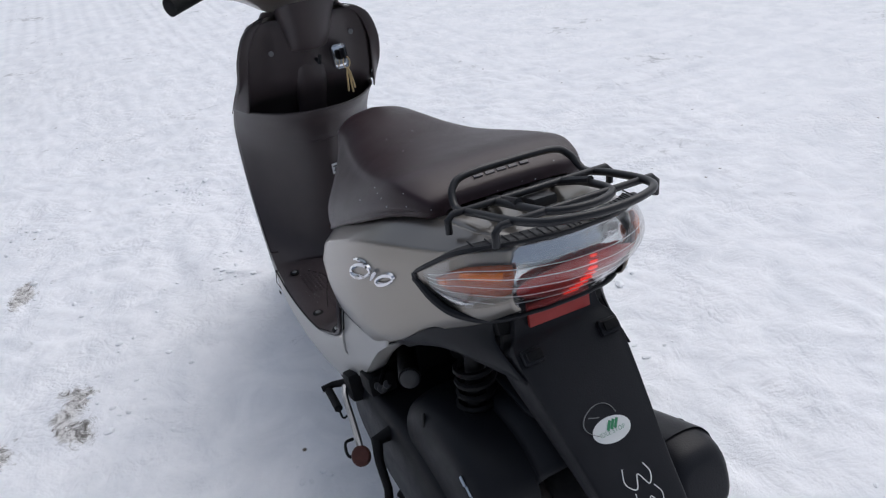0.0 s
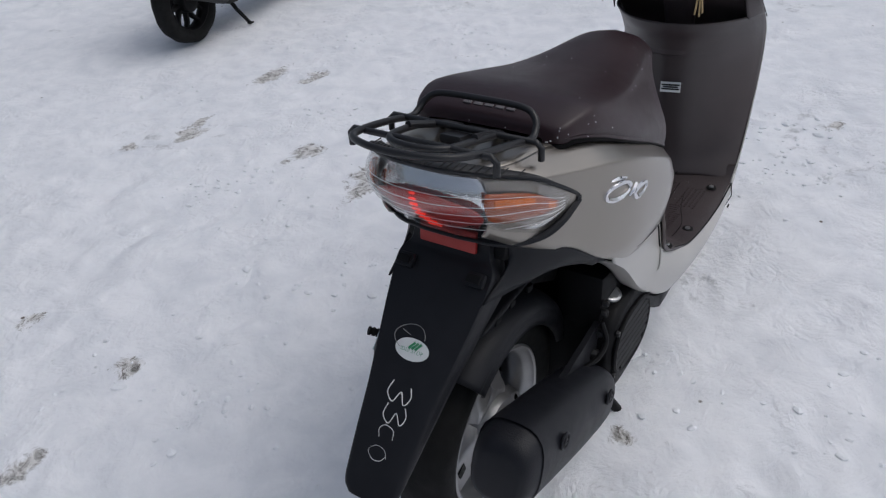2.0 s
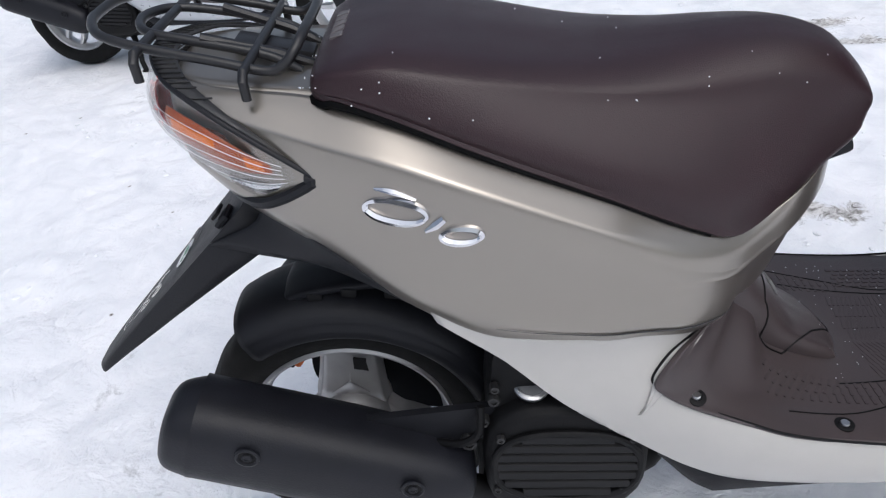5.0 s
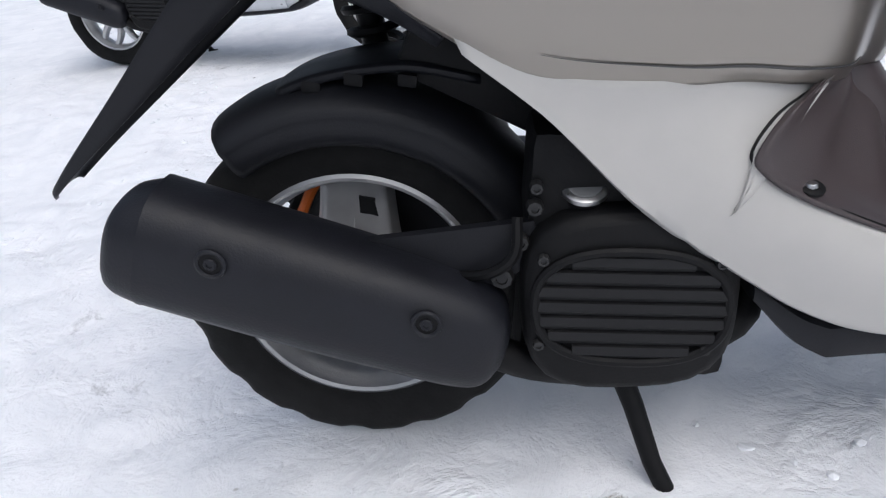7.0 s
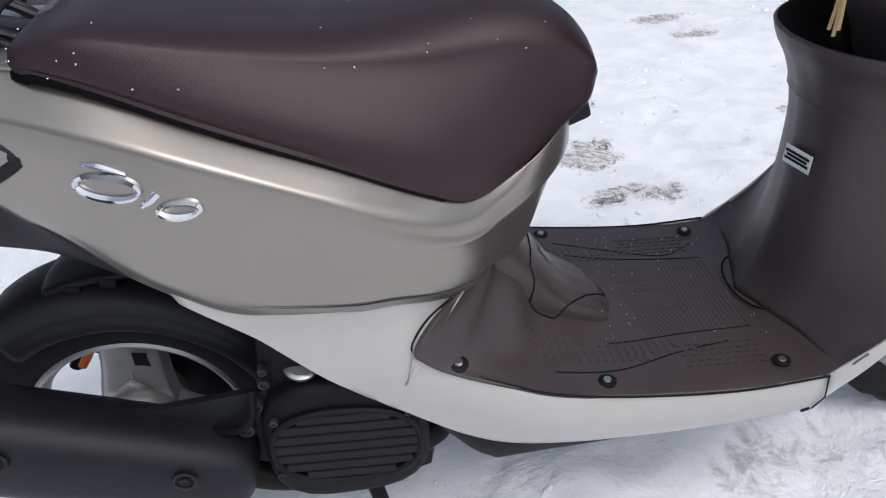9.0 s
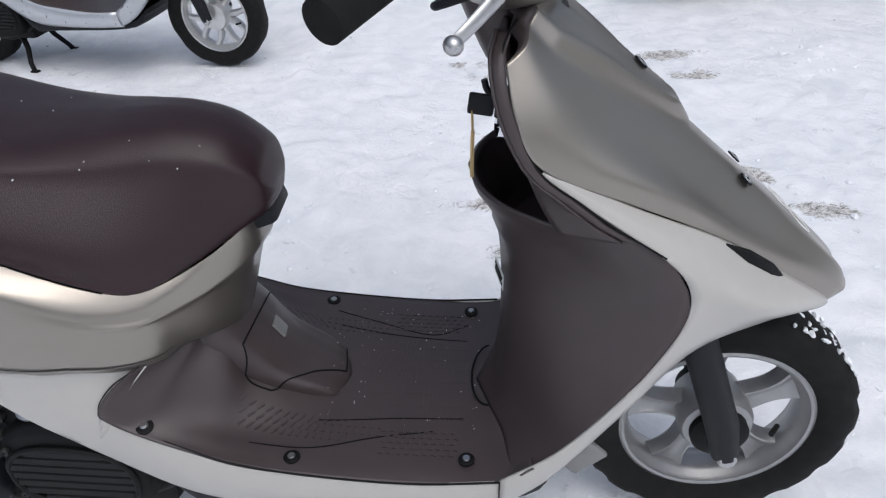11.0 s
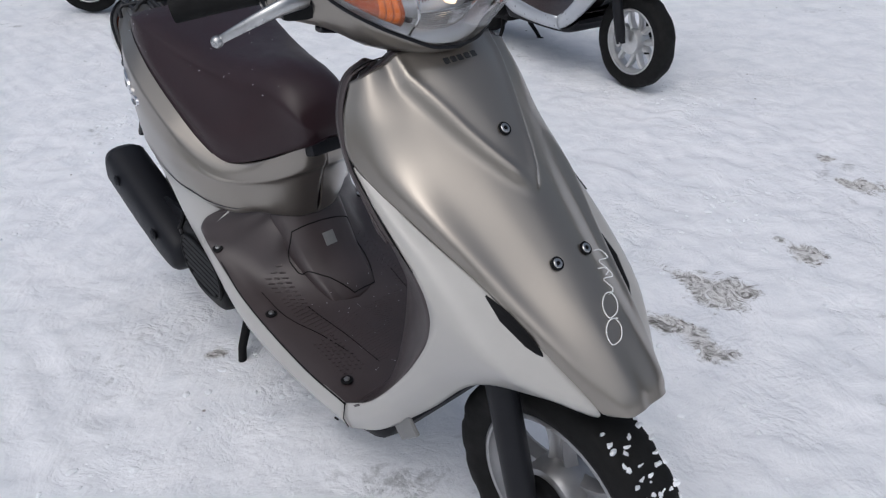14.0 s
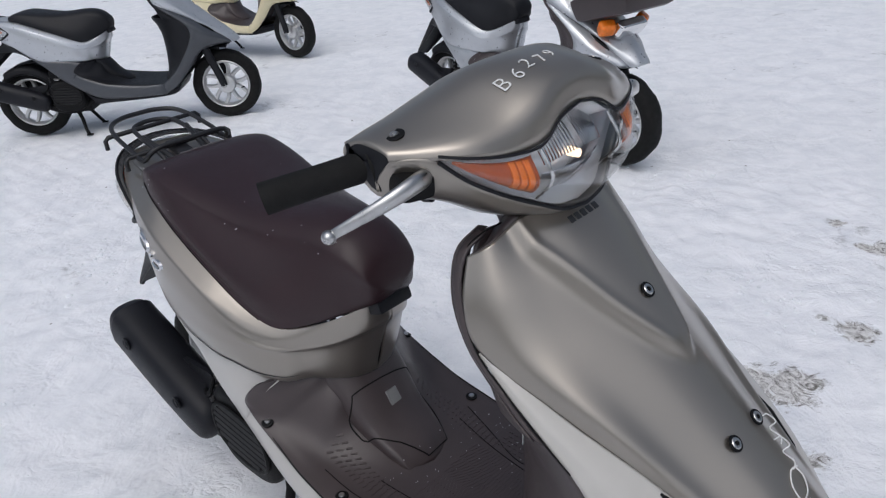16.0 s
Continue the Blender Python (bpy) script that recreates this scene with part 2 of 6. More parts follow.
def wheel(parent, name, at, r, hw, S, spokes, q):
    w = new(name)
    w.parent = parent
    c = lambda g: place(g, *at)
    skin("tyre", c(tyre_grid(r, hw, 96 if q else 48, 0.004)), RUBBER, w, "worn black treaded tyre", closed_u=True)
    R = r - 0.066
    ring = [(R + 0.004, hw * 0.62), (R + 0.005, hw * 0.74), (R + 0.001, hw * 0.79), (R - 0.003, hw * 0.74), (R - 0.005, hw * 0.55), (R - 0.010, hw * 0.42), (R - 0.013, hw * 0.2)]
    ring = ring + [(a, -b) for a, b in ring[::-1]]
    rim = skin("rim", c(lathe_grid(ring + ring[:1], 64 if q else 32)), S["rim"], w, "cast alloy rim", closed_u=True)
    hub = [(0.0, 0.052), (0.016, 0.052), (0.018, 0.046), (0.034, 0.044), (0.037, 0.036), (0.05, 0.034), (0.055, 0.0), (0.055, -0.03), (0.05, -0.04), (0.034, -0.046), (0.018, -0.05), (0.0, -0.05)]
    skin("hub", c(lathe_grid(hub, 32)), S["rim"], w, closed_u=True)
    for k in range(spokes):
        a = 2 * math.pi * k / spokes + (1.50 if spokes == 3 else 0.45)
        turn = lambda g: np.stack([g[..., 0] * math.cos(a) - g[..., 1] * math.sin(a), -g[..., 2], g[..., 0] * math.sin(a) + g[..., 1] * math.cos(a)], -1)
        if spokes == 3:
            rows = [[(x, k * y, z + dz) for y, z in ((-1, -0.014), (-1.02, 0.004), (-0.88, 0.013), (-0.15, 0.015), (0.15, 0.015), (0.88, 0.013), (1.02, 0.004), (1, -0.014))] for x, k, dz in ((0.030, 0.046, 0.010), (0.052, 0.043, 0.012), (0.070, 0.040, 0.006), (0.100, 0.037, 0.0), (R - 0.016, 0.036, -0.002), (R - 0.004, 0.041, -0.004))]
            skin("spoke", c(turn(sheet(rows, 18, 25, True))), S["rim"], w, "broad cast spoke with a window", closed_v=True, caps=True)
            rows = [[(x + 0.20 * y, y, z) for y, z in ((-0.028 + 0.2 * (x - 0.082), 0.0166), (-0.006, 0.0166), (-0.006, 0.004), (-0.028, 0.004))] for x in (0.080, 0.112)]
            skin("spoke_window", c(turn(np.array(rows))), IRON, w, "dark spoke window", closed_v=True, caps=True)
            skin("spoke_facet", c(turn(np.array([[(0.056, -0.026, 0.0265), (0.056, 0.026, 0.0265)], [(0.074, 0.0, 0.0245), (0.074, 0.001, 0.0245)], [(0.088, 0.0, 0.0165), (0.088, 0.001, 0.0165)]]))), S["rim"], w, "raised facet at the hub", 0.004)
            continue
        if q:
            rows = [[(x, k * y, z) for y, z in ((-1, -0.014), (-1.04, 0.0), (-0.8, 0.013), (-0.3, 0.006), (0.3, 0.006), (0.8, 0.013), (1.04, 0.0), (1, -0.014))] for x, k in ((0.036, 0.025), (0.060, 0.019), (0.085, 0.017), (R - 0.030, 0.023), (R - 0.010, 0.036))]
            skin("spoke", c(turn(sheet(rows, 12, 17, True))), S["rim"], w, "hollowed cast spoke", closed_v=True, caps=True)
            continue
        for s in (-1, 1):
            rows = []
            for u in (0.0, 0.35, 0.7, 1.0):
                rad = 0.04 + (R - 0.014 - 0.04) * u
                off = s * (0.017 + 0.012 * math.sin(u * 2.6) + 0.006 * u)
                wd, th = 0.0085 + 0.004 * (1 - u), 0.015 - 0.004 * u
                rows.append([(rad, off + wd * cx, th * cy - 0.012 * (1 - u)) for cx, cy in ((-1, -1), (-1.1, 0), (-0.7, 1), (0.7, 1), (1.1, 0), (1, -1))])
            skin("spoke", c(turn(sheet(rows, 7, 12, True))), S["rim"], w, closed_v=True, caps=True)
    if q and spokes == 5:
        for s in (-1, 1):
            knob("drum_cap", 0.042, 0.016, IRON, w, tuple(at + np.array((0, s * 0.044, 0))), (0, s, 0), "black drum cap", 24, 0.004)
    tube("valve", [at + np.array((0.1, -0.012, -0.03)), at + np.array((0.085, -0.03, -0.03))], 0.004, RUBBER, w, n=6)
    return w


def half(rows, nu, nv):
    """Rows of (x, half width, z) on the right-hand side."""
    return sheet([[(x, -w, z) for x, w, z in r] for r in rows], nu, nv)


def both(g):
    """A right half joined to its mirror image at the middle."""
    return np.concatenate([g, flip(g)[:, ::-1][:, 1:]], 1)


# stations of the rear cowl: x, then half width and height of the seat edge, crease, belly and lower edge
COWL = [
    (-0.080, 0.060, 0.695, 0.074, 0.688, 0.079, 0.650, 0.068, 0.612),
    (-0.030, 0.084, 0.692, 0.106, 0.676, 0.110, 0.634, 0.095, 0.578),
    (0.045, 0.096, 0.687, 0.134, 0.661, 0.138, 0.610, 0.125, 0.540),
    (0.115, 0.115, 0.676, 0.156, 0.648, 0.162, 0.584, 0.150, 0.494),
    (0.190, 0.130, 0.645, 0.169, 0.624, 0.176, 0.550, 0.165, 0.456),
    (0.290, 0.139, 0.604, 0.172, 0.583, 0.179, 0.520, 0.170, 0.446),
    (0.345, 0.136, 0.579, 0.168, 0.556, 0.173, 0.508, 0.164, 0.444),
    (0.390, 0.132, 0.556, 0.157, 0.534, 0.160, 0.500, 0.155, 0.437),
    (0.432, 0.120, 0.538, 0.137, 0.522, 0.139, 0.493, 0.131, 0.432),
    (0.468, 0.100, 0.540, 0.112, 0.530, 0.112, 0.492, 0.101, 0.433),
    (0.515, 0.078, 0.558, 0.081, 0.549, 0.081, 0.500, 0.073, 0.428),
    (0.552, 0.042, 0.578, 0.043, 0.570, 0.044, 0.513, 0.039, 0.423),
    (0.565, 0.000, 0.588, 0.000, 0.580, 0.000, 0.518, 0.000, 0.421),
]


def cowl_row(x, *wz):
    lean = max(0.0, (x - 0.43) / 0.14)
    (a, b), (c, d), (e, f), (g, h) = (wz[i:i + 2] for i in (0, 2, 4, 6))
    soft = min(1.0, max(0.0, (x - 0.30) / 0.13))
    top, rim = np.array((x, a, b)), np.array((x, c, d))
    drop = (d - f) * (0.05 + 0.45 * soft)
    side = [np.array((x, c + (e - c) * 0.12, d - drop)), np.array((x - 0.006 * lean, c * 0.35 + e * 0.65 + 0.002, d * 0.5 + f * 0.5 - drop * 0.4)), np.array((x - 0.02 * lean, e, f)), np.array((x - 0.045 * lean, e * 0.35 + g * 0.65 + 0.004, f * 0.3 + h * 0.7)), np.array((x - 0.055 * lean, g, h))]
    shelf = rim + (0.09 + 0.45 * soft) * (top - rim)
    return [top, top * 0.5 + shelf * 0.5 + np.array((0, 0, 0.0012)), shelf], [shelf, (shelf + side[0]) / 4 + rim / 2, side[0]], side


def seat_grid(q):
    # x, top height, top half width, shoulder half width, edge half width, edge height
    rows = []
    for x, zt, wt, ws, we, ze in (
        (0.048, 0.696, 0.045, 0.078, 0.086, 0.686), (0.056, 0.711, 0.066, 0.100, 0.108, 0.688), (0.085, 0.722, 0.082, 0.113, 0.120, 0.684),
        (0.125, 0.727, 0.086, 0.120, 0.131, 0.673), (0.200, 0.716, 0.084, 0.120, 0.141, 0.642), (0.300, 0.702, 0.070, 0.106, 0.145, 0.600),
        (0.380, 0.702, 0.056, 0.092, 0.141, 0.562), (0.435, 0.706, 0.048, 0.081, 0.127, 0.540), (0.490, 0.705, 0.041, 0.071, 0.096, 0.553),
        (0.538, 0.691, 0.036, 0.062, 0.066, 0.574), (0.571, 0.662, 0.027, 0.052, 0.049, 0.590), (0.581, 0.638, 0.020, 0.041, 0.036, 0.598), (0.586, 0.622, 0.010, 0.024, 0.020, 0.604), (0.587, 0.612, 0.0005, 0.001, 0.001, 0.609),
    ):
        d = zt - ze
        rows.append([(x, 0, zt), (x, wt, zt - 0.05 * d), (x, ws - 0.005, zt - 0.16 * d), (x, ws + 0.004, zt - 0.28 * d), (x, 0.45 * ws + 0.55 * we + 0.003, zt - 0.52 * d), (x, 0.08 * ws + 0.92 * we + 0.002, zt - 0.74 * d), (x, we, ze + 0.006), (x, we - 0.012, ze - 0.004), (x, 0, ze)])
    return both(half(rows, 60 if q else 24, 26 if q else 14)[:, ::-1])[:, :]


def luggage_rack(parent):
    rack = new("luggage_rack")
    rack.parent = parent
    rack["label"] = "black tubular steel luggage rack behind the seat"
    r = 0.0045
    hump = [(-0.150, 0.0, 0.738), (-0.146, 0.035, 0.738), (-0.128, 0.066, 0.735), (-0.09, 0.080, 0.728), (-0.03, 0.085, 0.716), (0.012, 0.086, 0.706), (0.028, 0.085, 0.710), (0.040, 0.079, 0.722), (0.046, 0.06, 0.731), (0.048, 0.0, 0.732)]
    ring = hump + [(x, -y, z) for x, y, z in hump[-2:0:-1]]
    tube("rail", ring, r, RACKMAT, rack, "bent outer rail", 10, 110, True)
    inner = [(0.035, 0.046, 0.690), (0.005, 0.047, 0.707), (-0.06, 0.046, 0.722), (-0.1, 0.036, 0.728), (-0.114, 0.0, 0.730)]
    inner = inner + [(x, -y, z) for x, y, z in inner[-2::-1]]
    tube("inner_rail", inner, r, RACKMAT, rack, n=10, steps=60)
    for x, w, z in ((-0.003, 0.108, 0.711), (-0.093, 0.099, 0.727)):
        tube("crossbar", [(x, -w, z - 0.022), (x, -w, z - 0.006), (x, -w + 0.006, z), (x, 0, z), (x, w - 0.006, z), (x, w, z - 0.006), (x, w, z - 0.022)], r * 0.95, RACKMAT, rack, n=10)
    block("bracket", (0.075, 0.03, 0.012), RACKMAT, rack, (0.005, 0, 0.698), (0, 12, 0), 0.003)
    for s in (-1, 1):
        tube("stay", [(0.045, s * 0.03, 0.69), (0.015, s * 0.036, 0.704), (-0.05, s * 0.046, 0.724)], r * 1.1, RACKMAT, rack, n=8)
    return rack


def inset(g, u0, u1, lo, hi, nu=26, nv=9):
    """A piece of a sheet between two lines that run along it."""
    a, b = g.shape[:2]
    out = np.zeros((nu, nv, 3))
    for i, k in enumerate(np.linspace(0, 1, nu)):
        u = (u0 + (u1 - u0) * k) * (a - 1)
        i0 = min(int(u), a - 2)
        for j, w in enumerate(np.linspace(lo(k), hi(k), nv)):
            v = min(max(w, 0.0), 1.0) * (b - 1)
            j0 = min(int(v), b - 2)
            f, e = u - i0, v - j0
            out[i, j] = (g[i0, j0] * (1 - e) + g[i0, j0 + 1] * e) * (1 - f) + (g[i0 + 1, j0] * (1 - e) + g[i0 + 1, j0 + 1] * e) * f
    return out


def tail_light(parent, S):
    lamp = new("tail_light")
    lamp.parent = parent
    lamp["label"] = "wide clear tail light with amber indicators and a lit red centre"
    rows = [
        [(0.044, 0.1335, 0.630), (0.044, 0.1340, 0.626), (0.044, 0.1335, 0.622)],
        [(0.006, 0.1280, 0.655), (0.000, 0.1310, 0.632), (0.012, 0.1260, 0.604)],
        [(-0.036, 0.115, 0.680), (-0.046, 0.121, 0.648), (-0.015, 0.110, 0.592)],
        [(-0.080, 0.080, 0.696), (-0.094, 0.083, 0.654), (-0.046, 0.076, 0.588)],
        [(-0.104, 0.035, 0.703), (-0.117, 0.036, 0.657), (-0.062, 0.034, 0.592)],
        [(-0.109, 0.000, 0.705), (-0.122, 0.000, 0.658), (-0.065, 0.000, 0.593)],
    ]
    h = half(rows, 30, 12)
    full = np.concatenate([h, flip(h)[::-1][1:]], 0)
    skin("lens", full, GLASS, lamp, "clear outer lens", 0.002).visible_shadow = False
    mid = np.array((0.02, 0.0, 0.64))

    def shrink(g, k, dx=0.0):
        return mid + (g - mid) * np.array((k, k, k)) + np.array((dx, 0, 0))

    skin("reflector", shrink(full, 0.90, 0.004), TAILREF, lamp, "bright reflector behind the lens", 0.002)
    for g in (h, flip(h)):
        skin("indicator", shrink(inset(g, 0.10, 0.60, lambda u: 0.50 - 0.26 * math.sin(1.9 * u) ** 0.7, lambda u: 0.55 + 0.17 * math.sin(1.9 * u) ** 0.7), 0.955), DEEPAMBER, lamp, "amber indicator", 0.002)
        skin("indicator_bulb", shrink(inset(g, 0.38, 0.56, lambda u: 0.34, lambda u: 0.46), 0.962), AMBER, lamp, "bright amber bulb cover", 0.002)
        skin("indicator_bulb", shrink(inset(g, 0.20, 0.27, lambda u: 0.40, lambda u: 0.58), 0.962), AMBER, lamp, "", 0.002)
        skin("brake_light", shrink(inset(g, 0.62, 1.0, lambda u: 0.58 - 0.27 * min(1.0, 1.6 * u) ** 0.5, lambda u: 0.64 + 0.22 * min(1.0, 1.6 * u) ** 0.5), 0.952), REDLENS, lamp, "deep red brake light", 0.002)
        skin("chrome_edge", shrink(inset(g, 0.05, 0.66, lambda u: 0.80 + 0.03 * u, lambda u: 0.95, 24, 3), 0.965), MIRROR, lamp, "bright strip along the lower edge", 0.002)
        for v in (0.30, 0.42, 0.54, 0.66, 0.78):
            tube("lens_line", list(inset(g, 0.12, 1.0, lambda u: v, lambda u: v + 0.01, 24, 2)[:, 0] * 0.985 + mid * 0.015), 0.00045, BOWL, lamp, "", 4)
    for k, p in enumerate(shrink(inset(h, 0.99, 1.0, lambda u: 0.34, lambda u: 0.88, 2, 8)[1], 0.962)):
        block("filament", (0.003, 0.008 + 0.0018 * k, 0.0028), REDGLOW, lamp, (p[0], 0.0, p[2]), (0, 42, 0), 0.001, seg=1)
    top = np.array([p[0] for p in full])
    low = np.array([p[-1] for p in full])
    wide = (1 - 0.85 * np.minimum(1.0, abs(top[:, 1:2]) / 0.134) ** 3)
    shelf = np.stack([top + (-0.001, 0, 0.0005), top + wide * np.array((0.010, 0, 0.002)), top * np.array((1, 0.97, 1)) + wide * np.array((0.024, 0, 0.002))], 1)
    skin("top_trim", shelf, TRIM, lamp, "ribbed dark trim above the lens", 0.003)
    thick = [0.0026 + 0.0030 * min(1.0, max(0.0, (abs(p[1]) - 0.05) / 0.05)) for p in low]
    loop = np.concatenate([top, low[::-1]], 0)
    loop = mid + (loop - mid) * np.array((1.0, 1.02, 1.03))
    tube("gasket", list(loop), [k * 0.5 for k in thick] + thick[::-1], BLACK, lamp, "black gasket", 8, 0, True)
    for e, s in ((0, -1), (-1, 1)):
        tip = top[e] * 0.5 + low[e] * 0.5
        tube("gasket_tip", [tip + (-0.006, 0, 0), tip + (0.004, s * 0.001, -0.001), tip + (0.014, s * 0.002, -0.003)], [0.006, 0.006, 0.002], BLACK, lamp, "", 8)
    for k in range(26):
        y = -0.1 + 0.2 * k / 25
        i = int(np.argmin(abs(top[:, 1] - y)))
        p = top[i] + np.array((0.008, 0, 0.0015))
        block("rib", (0.020, 0.0016, 0.0016), BOLT, lamp, tuple(p + np.array((0.003, 0, 0.0006))), (0, 0, 0), 0.0005, seg=1)
    return lamp


def badge(parent, side, S):
    """A slanted chrome emblem of plain ribbons: two rings and two dashes."""
    b = new("emblem")
    b.parent = parent
    strokes = [([(0.074, 0.034), (0.067, 0.023), (0.058, 0.011)], (1.0, 1.2, 0.5)), ([(0.002, 0.048), (0.020, 0.051), (0.044, 0.049)], (0.4, 1.0, 0.4))]
    for cx, cz, rx, rz in ((0.026, 0.026, 0.029, 0.015), (0.094, 0.017, 0.0165, 0.0115)):
        turn = np.linspace(0, 2 * math.pi, 17)
        strokes.append(([(cx + rx * math.cos(t) + 0.010 * math.sin(t), cz + rz * math.sin(t)) for t in turn], [0.7 + 0.5 * abs(math.sin(t)) for t in turn]))
    for pts, wide in strokes:
        line, rad = [], []
        for (u, v), w in zip(pts, wide):
            k = u if side < 0 else 0.106 - u
            x, z = 0.090 + k * 0.84 + (0.18 * v if side < 0 else -0.18 * v), 0.592 + v * 0.72 - 0.20 * k
            line.append((x, side * (side_y(x, z) - 0.001), z))
            rad.append(0.0034 * w)
        m = 4 * len(line)
        fine = curve(line, m)
        tube("stroke", list(fine), list(np.interp(np.linspace(0, 1, m), np.linspace(0, 1, len(rad)), rad)), CHROME, b, n=6)
    b["label"] = "slanted chrome emblem of plain ribbons"
    return b


def cowl_grid(nu, nv):
    """One flank of the rear cowl: shelf, crease and side panel."""
    rows = [cowl_row(*r) for r in COWL]
    n0, n1 = nv // 4, max(3, nv // 9)
    n2 = nv - n0 - n1 + 2
    strips = [half([r[i] for r in rows], nu, n) for i, n in ((0, n0), (1, n1), (2, n2))]
    return np.concatenate([strips[0], strips[1][:, 1:], strips[2][:, 1:]], 1)


COWL_GRID = cowl_grid(110, 44)


def side_y(x, z):
    """Half width of the rear cowl at a place on its flank."""
    g = COWL_GRID.reshape(-1, 3)
    d = (g[:, 0] - x) ** 2 + (g[:, 2] - z) ** 2
    near = np.argsort(d)[:6]
    wgt = 1 / (d[near] + 1e-6)
    return float(-(g[near, 1] * wgt).sum() / wgt.sum()) + 0.002


def scooter(S, q=1):
    base = new("scooter")
    # wheels
    wheel(base, "rear_wheel", np.array((0.012, 0, 0.204)), 0.205, 0.046, S, 3 if q else 5, q)
    wheel(base, "front_wheel", np.array((1.168, 0, 0.202)), 0.203, 0.045, S, 5, q)
    for s in (-1, 1):
        tube("fork_leg", [(1.168, s * 0.088, 0.205), (1.155, s * 0.088, 0.26), (1.10, s * 0.082, 0.42), (1.04, s * 0.075, 0.60)], [0.02, 0.023, 0.023, 0.021], S["fork"], base, "black front fork leg", 14)
        knob("axle_nut", 0.014, 0.012, STEEL, base, (1.168, s * 0.094, 0.205), (0, s, 0))
    arc = [(0.222, -0.052), (0.232, -0.036), (0.236, 0), (0.232, 0.036), (0.222, 0.052)]
    skin("front_mudguard", place(lathe_grid(arc, 20, (78, 150)), 1.168, 0, 0.204), BLACK, base, "black inner front mudguard", 0.003)
    # rear cowl
    g = cowl_grid(110 if q else 36, 44 if q else 14)
    pair("side_cover", g, S["body"], base, S["body_label"], 0.003)
    top = np.array([p[0] for p in g])
    n = int((top[:, 0] < 0.10).sum())
    deck = np.stack([top[:n] * np.array((1, k, 1)) + np.array((0, 0, 0.004 * (1 - k * k))) for k in np.linspace(1, -1, 13)], 1)
    skin("tail_deck", deck, S["body"], base, "", 0.003)
    tail_light(base, S)
    if q:
        for e in (g, flip(g)):
            groove = [p[-7] * np.array((1, 1.006, 1)) for p in e if 0.19 < p[-7][0] < 0.45]
            tube("groove", groove, list(0.0011 * np.sin(np.linspace(0.2, 2.9, len(groove)))), TRIM, base, "fine groove above the lower edge", 5)
        for s in (-1, 1):
            badge(base, s, S)
    # seat
    skin("seat", seat_grid(q), S["seat"], base, S["seat_label"])
    if q:
        rim = seat_grid(1)
        for e in (lambda p: p, flip):
            line = np.array([row[np.argmin(row[:, 1] - 0.6 * (row[:, 2] < row[:, 2].min() + 0.006))] for row in e(rim)[2:-3]])
            line = line[line[:, 0] < 0.41]
            # the shadow under the saddle edge, drawn as a tapering black strip
            tube("seat_gap", list(line * np.array((1, 0.985, 1)) + np.array((0, 0, -0.003))), list(np.linspace(0.005, 0.0015, len(line))), IRON, base, "black strip drawn as the shadow line below the saddle", 6)
    block("seat_hinge", (0.046, 0.074, 0.034), BLACK, base, (0.556, 0, 0.578), (0, -20, 0), 0.008, "black seat hinge")
    luggage_rack(base) if S.get("rack", True) else None
    # rear mudguard with the plate holder
    rows = []
    for x, z, w in ((-0.040, 0.604, 0.055), (-0.048, 0.562, 0.060), (-0.066, 0.544, 0.072), (-0.112, 0.499, 0.067), (-0.182, 0.430, 0.057), (-0.246, 0.367, 0.048), (-0.277, 0.335, 0.042), (-0.287, 0.325, 0.030)):
        k = 0.005 + 0.030 * max(0.0, (x + 0.28) / 0.24)
        rows.append([(x + k, w + 0.001, z - k), (x + 0.003, w, z - 0.003), (x, w - 0.006, z), (x - 0.001, w * 0.5, z + 0.001), (x - 0.001, 0, z + 0.001)])
    mg = new("rear_mudguard")
    mg.parent = base
    mg["label"] = "long black rear mudguard with a marked flap"
    flap = both(half(rows, 40 if q else 16, 14))
    if q:
        flap[..., 1] -= 0.006 * np.clip((-0.06 - flap[..., 0]) / 0.2, 0, 1)
    skin("flap", flap, BLACK, mg, "", 0.004)
    wing = half([[(-0.040, 0.062, 0.600), (-0.03, 0.078, 0.555), (-0.092, 0.073, 0.520)], [(0.0, 0.104, 0.572), (0.0, 0.1, 0.548), (-0.042, 0.084, 0.514)],
                 [(0.045, 0.129, 0.545), (0.042, 0.124, 0.530), (0.026, 0.110, 0.515)], [(0.085, 0.142, 0.515), (0.085, 0.137, 0.506), (0.078, 0.128, 0.500)], [(0.125, 0.150, 0.484), (0.125, 0.142, 0.48), (0.12, 0.134, 0.474)]], 24, 10)
    for w in (wing, flip(wing)):
        skin("wing", w, BLACK, mg, "", 0.003)
    block("tail_filler", (0.06, 0.15, 0.06), IRON, mg, (-0.002, 0, 0.572), (0, 20, 0), 0.01)
    if S.get("reflector", True):
        block("reflector", (0.006, 0.084, 0.030), REDREF, base, (-0.050, 0, 0.5795), (0, 8, 0), 0.002, "rectangular red reflector")
    if q:
        for s in (-1, 1):
            block("mount_hole", (0.008, 0.026, 0.02), BLACK, mg, (-0.0745, s * 0.053, 0.5415), (0, 45, 0), 0.004, "raised mounting boss")
            block("slot", (0.004, 0.020, 0.012), IRON, mg, (-0.0800, s * 0.053, 0.5470), (0, 45, 0), 0.002, "dark slot")
    # hugger over the rear wheel
    side = [(0.166, -0.060), (0.173, -0.067), (0.183, -0.0685), (0.191, -0.066), (0.197, -0.066), (0.211, -0.054), (0.219, -0.03)]
    arc = side + [(0.221, 0.0)] + [(r, -y) for r, y in side[::-1]]
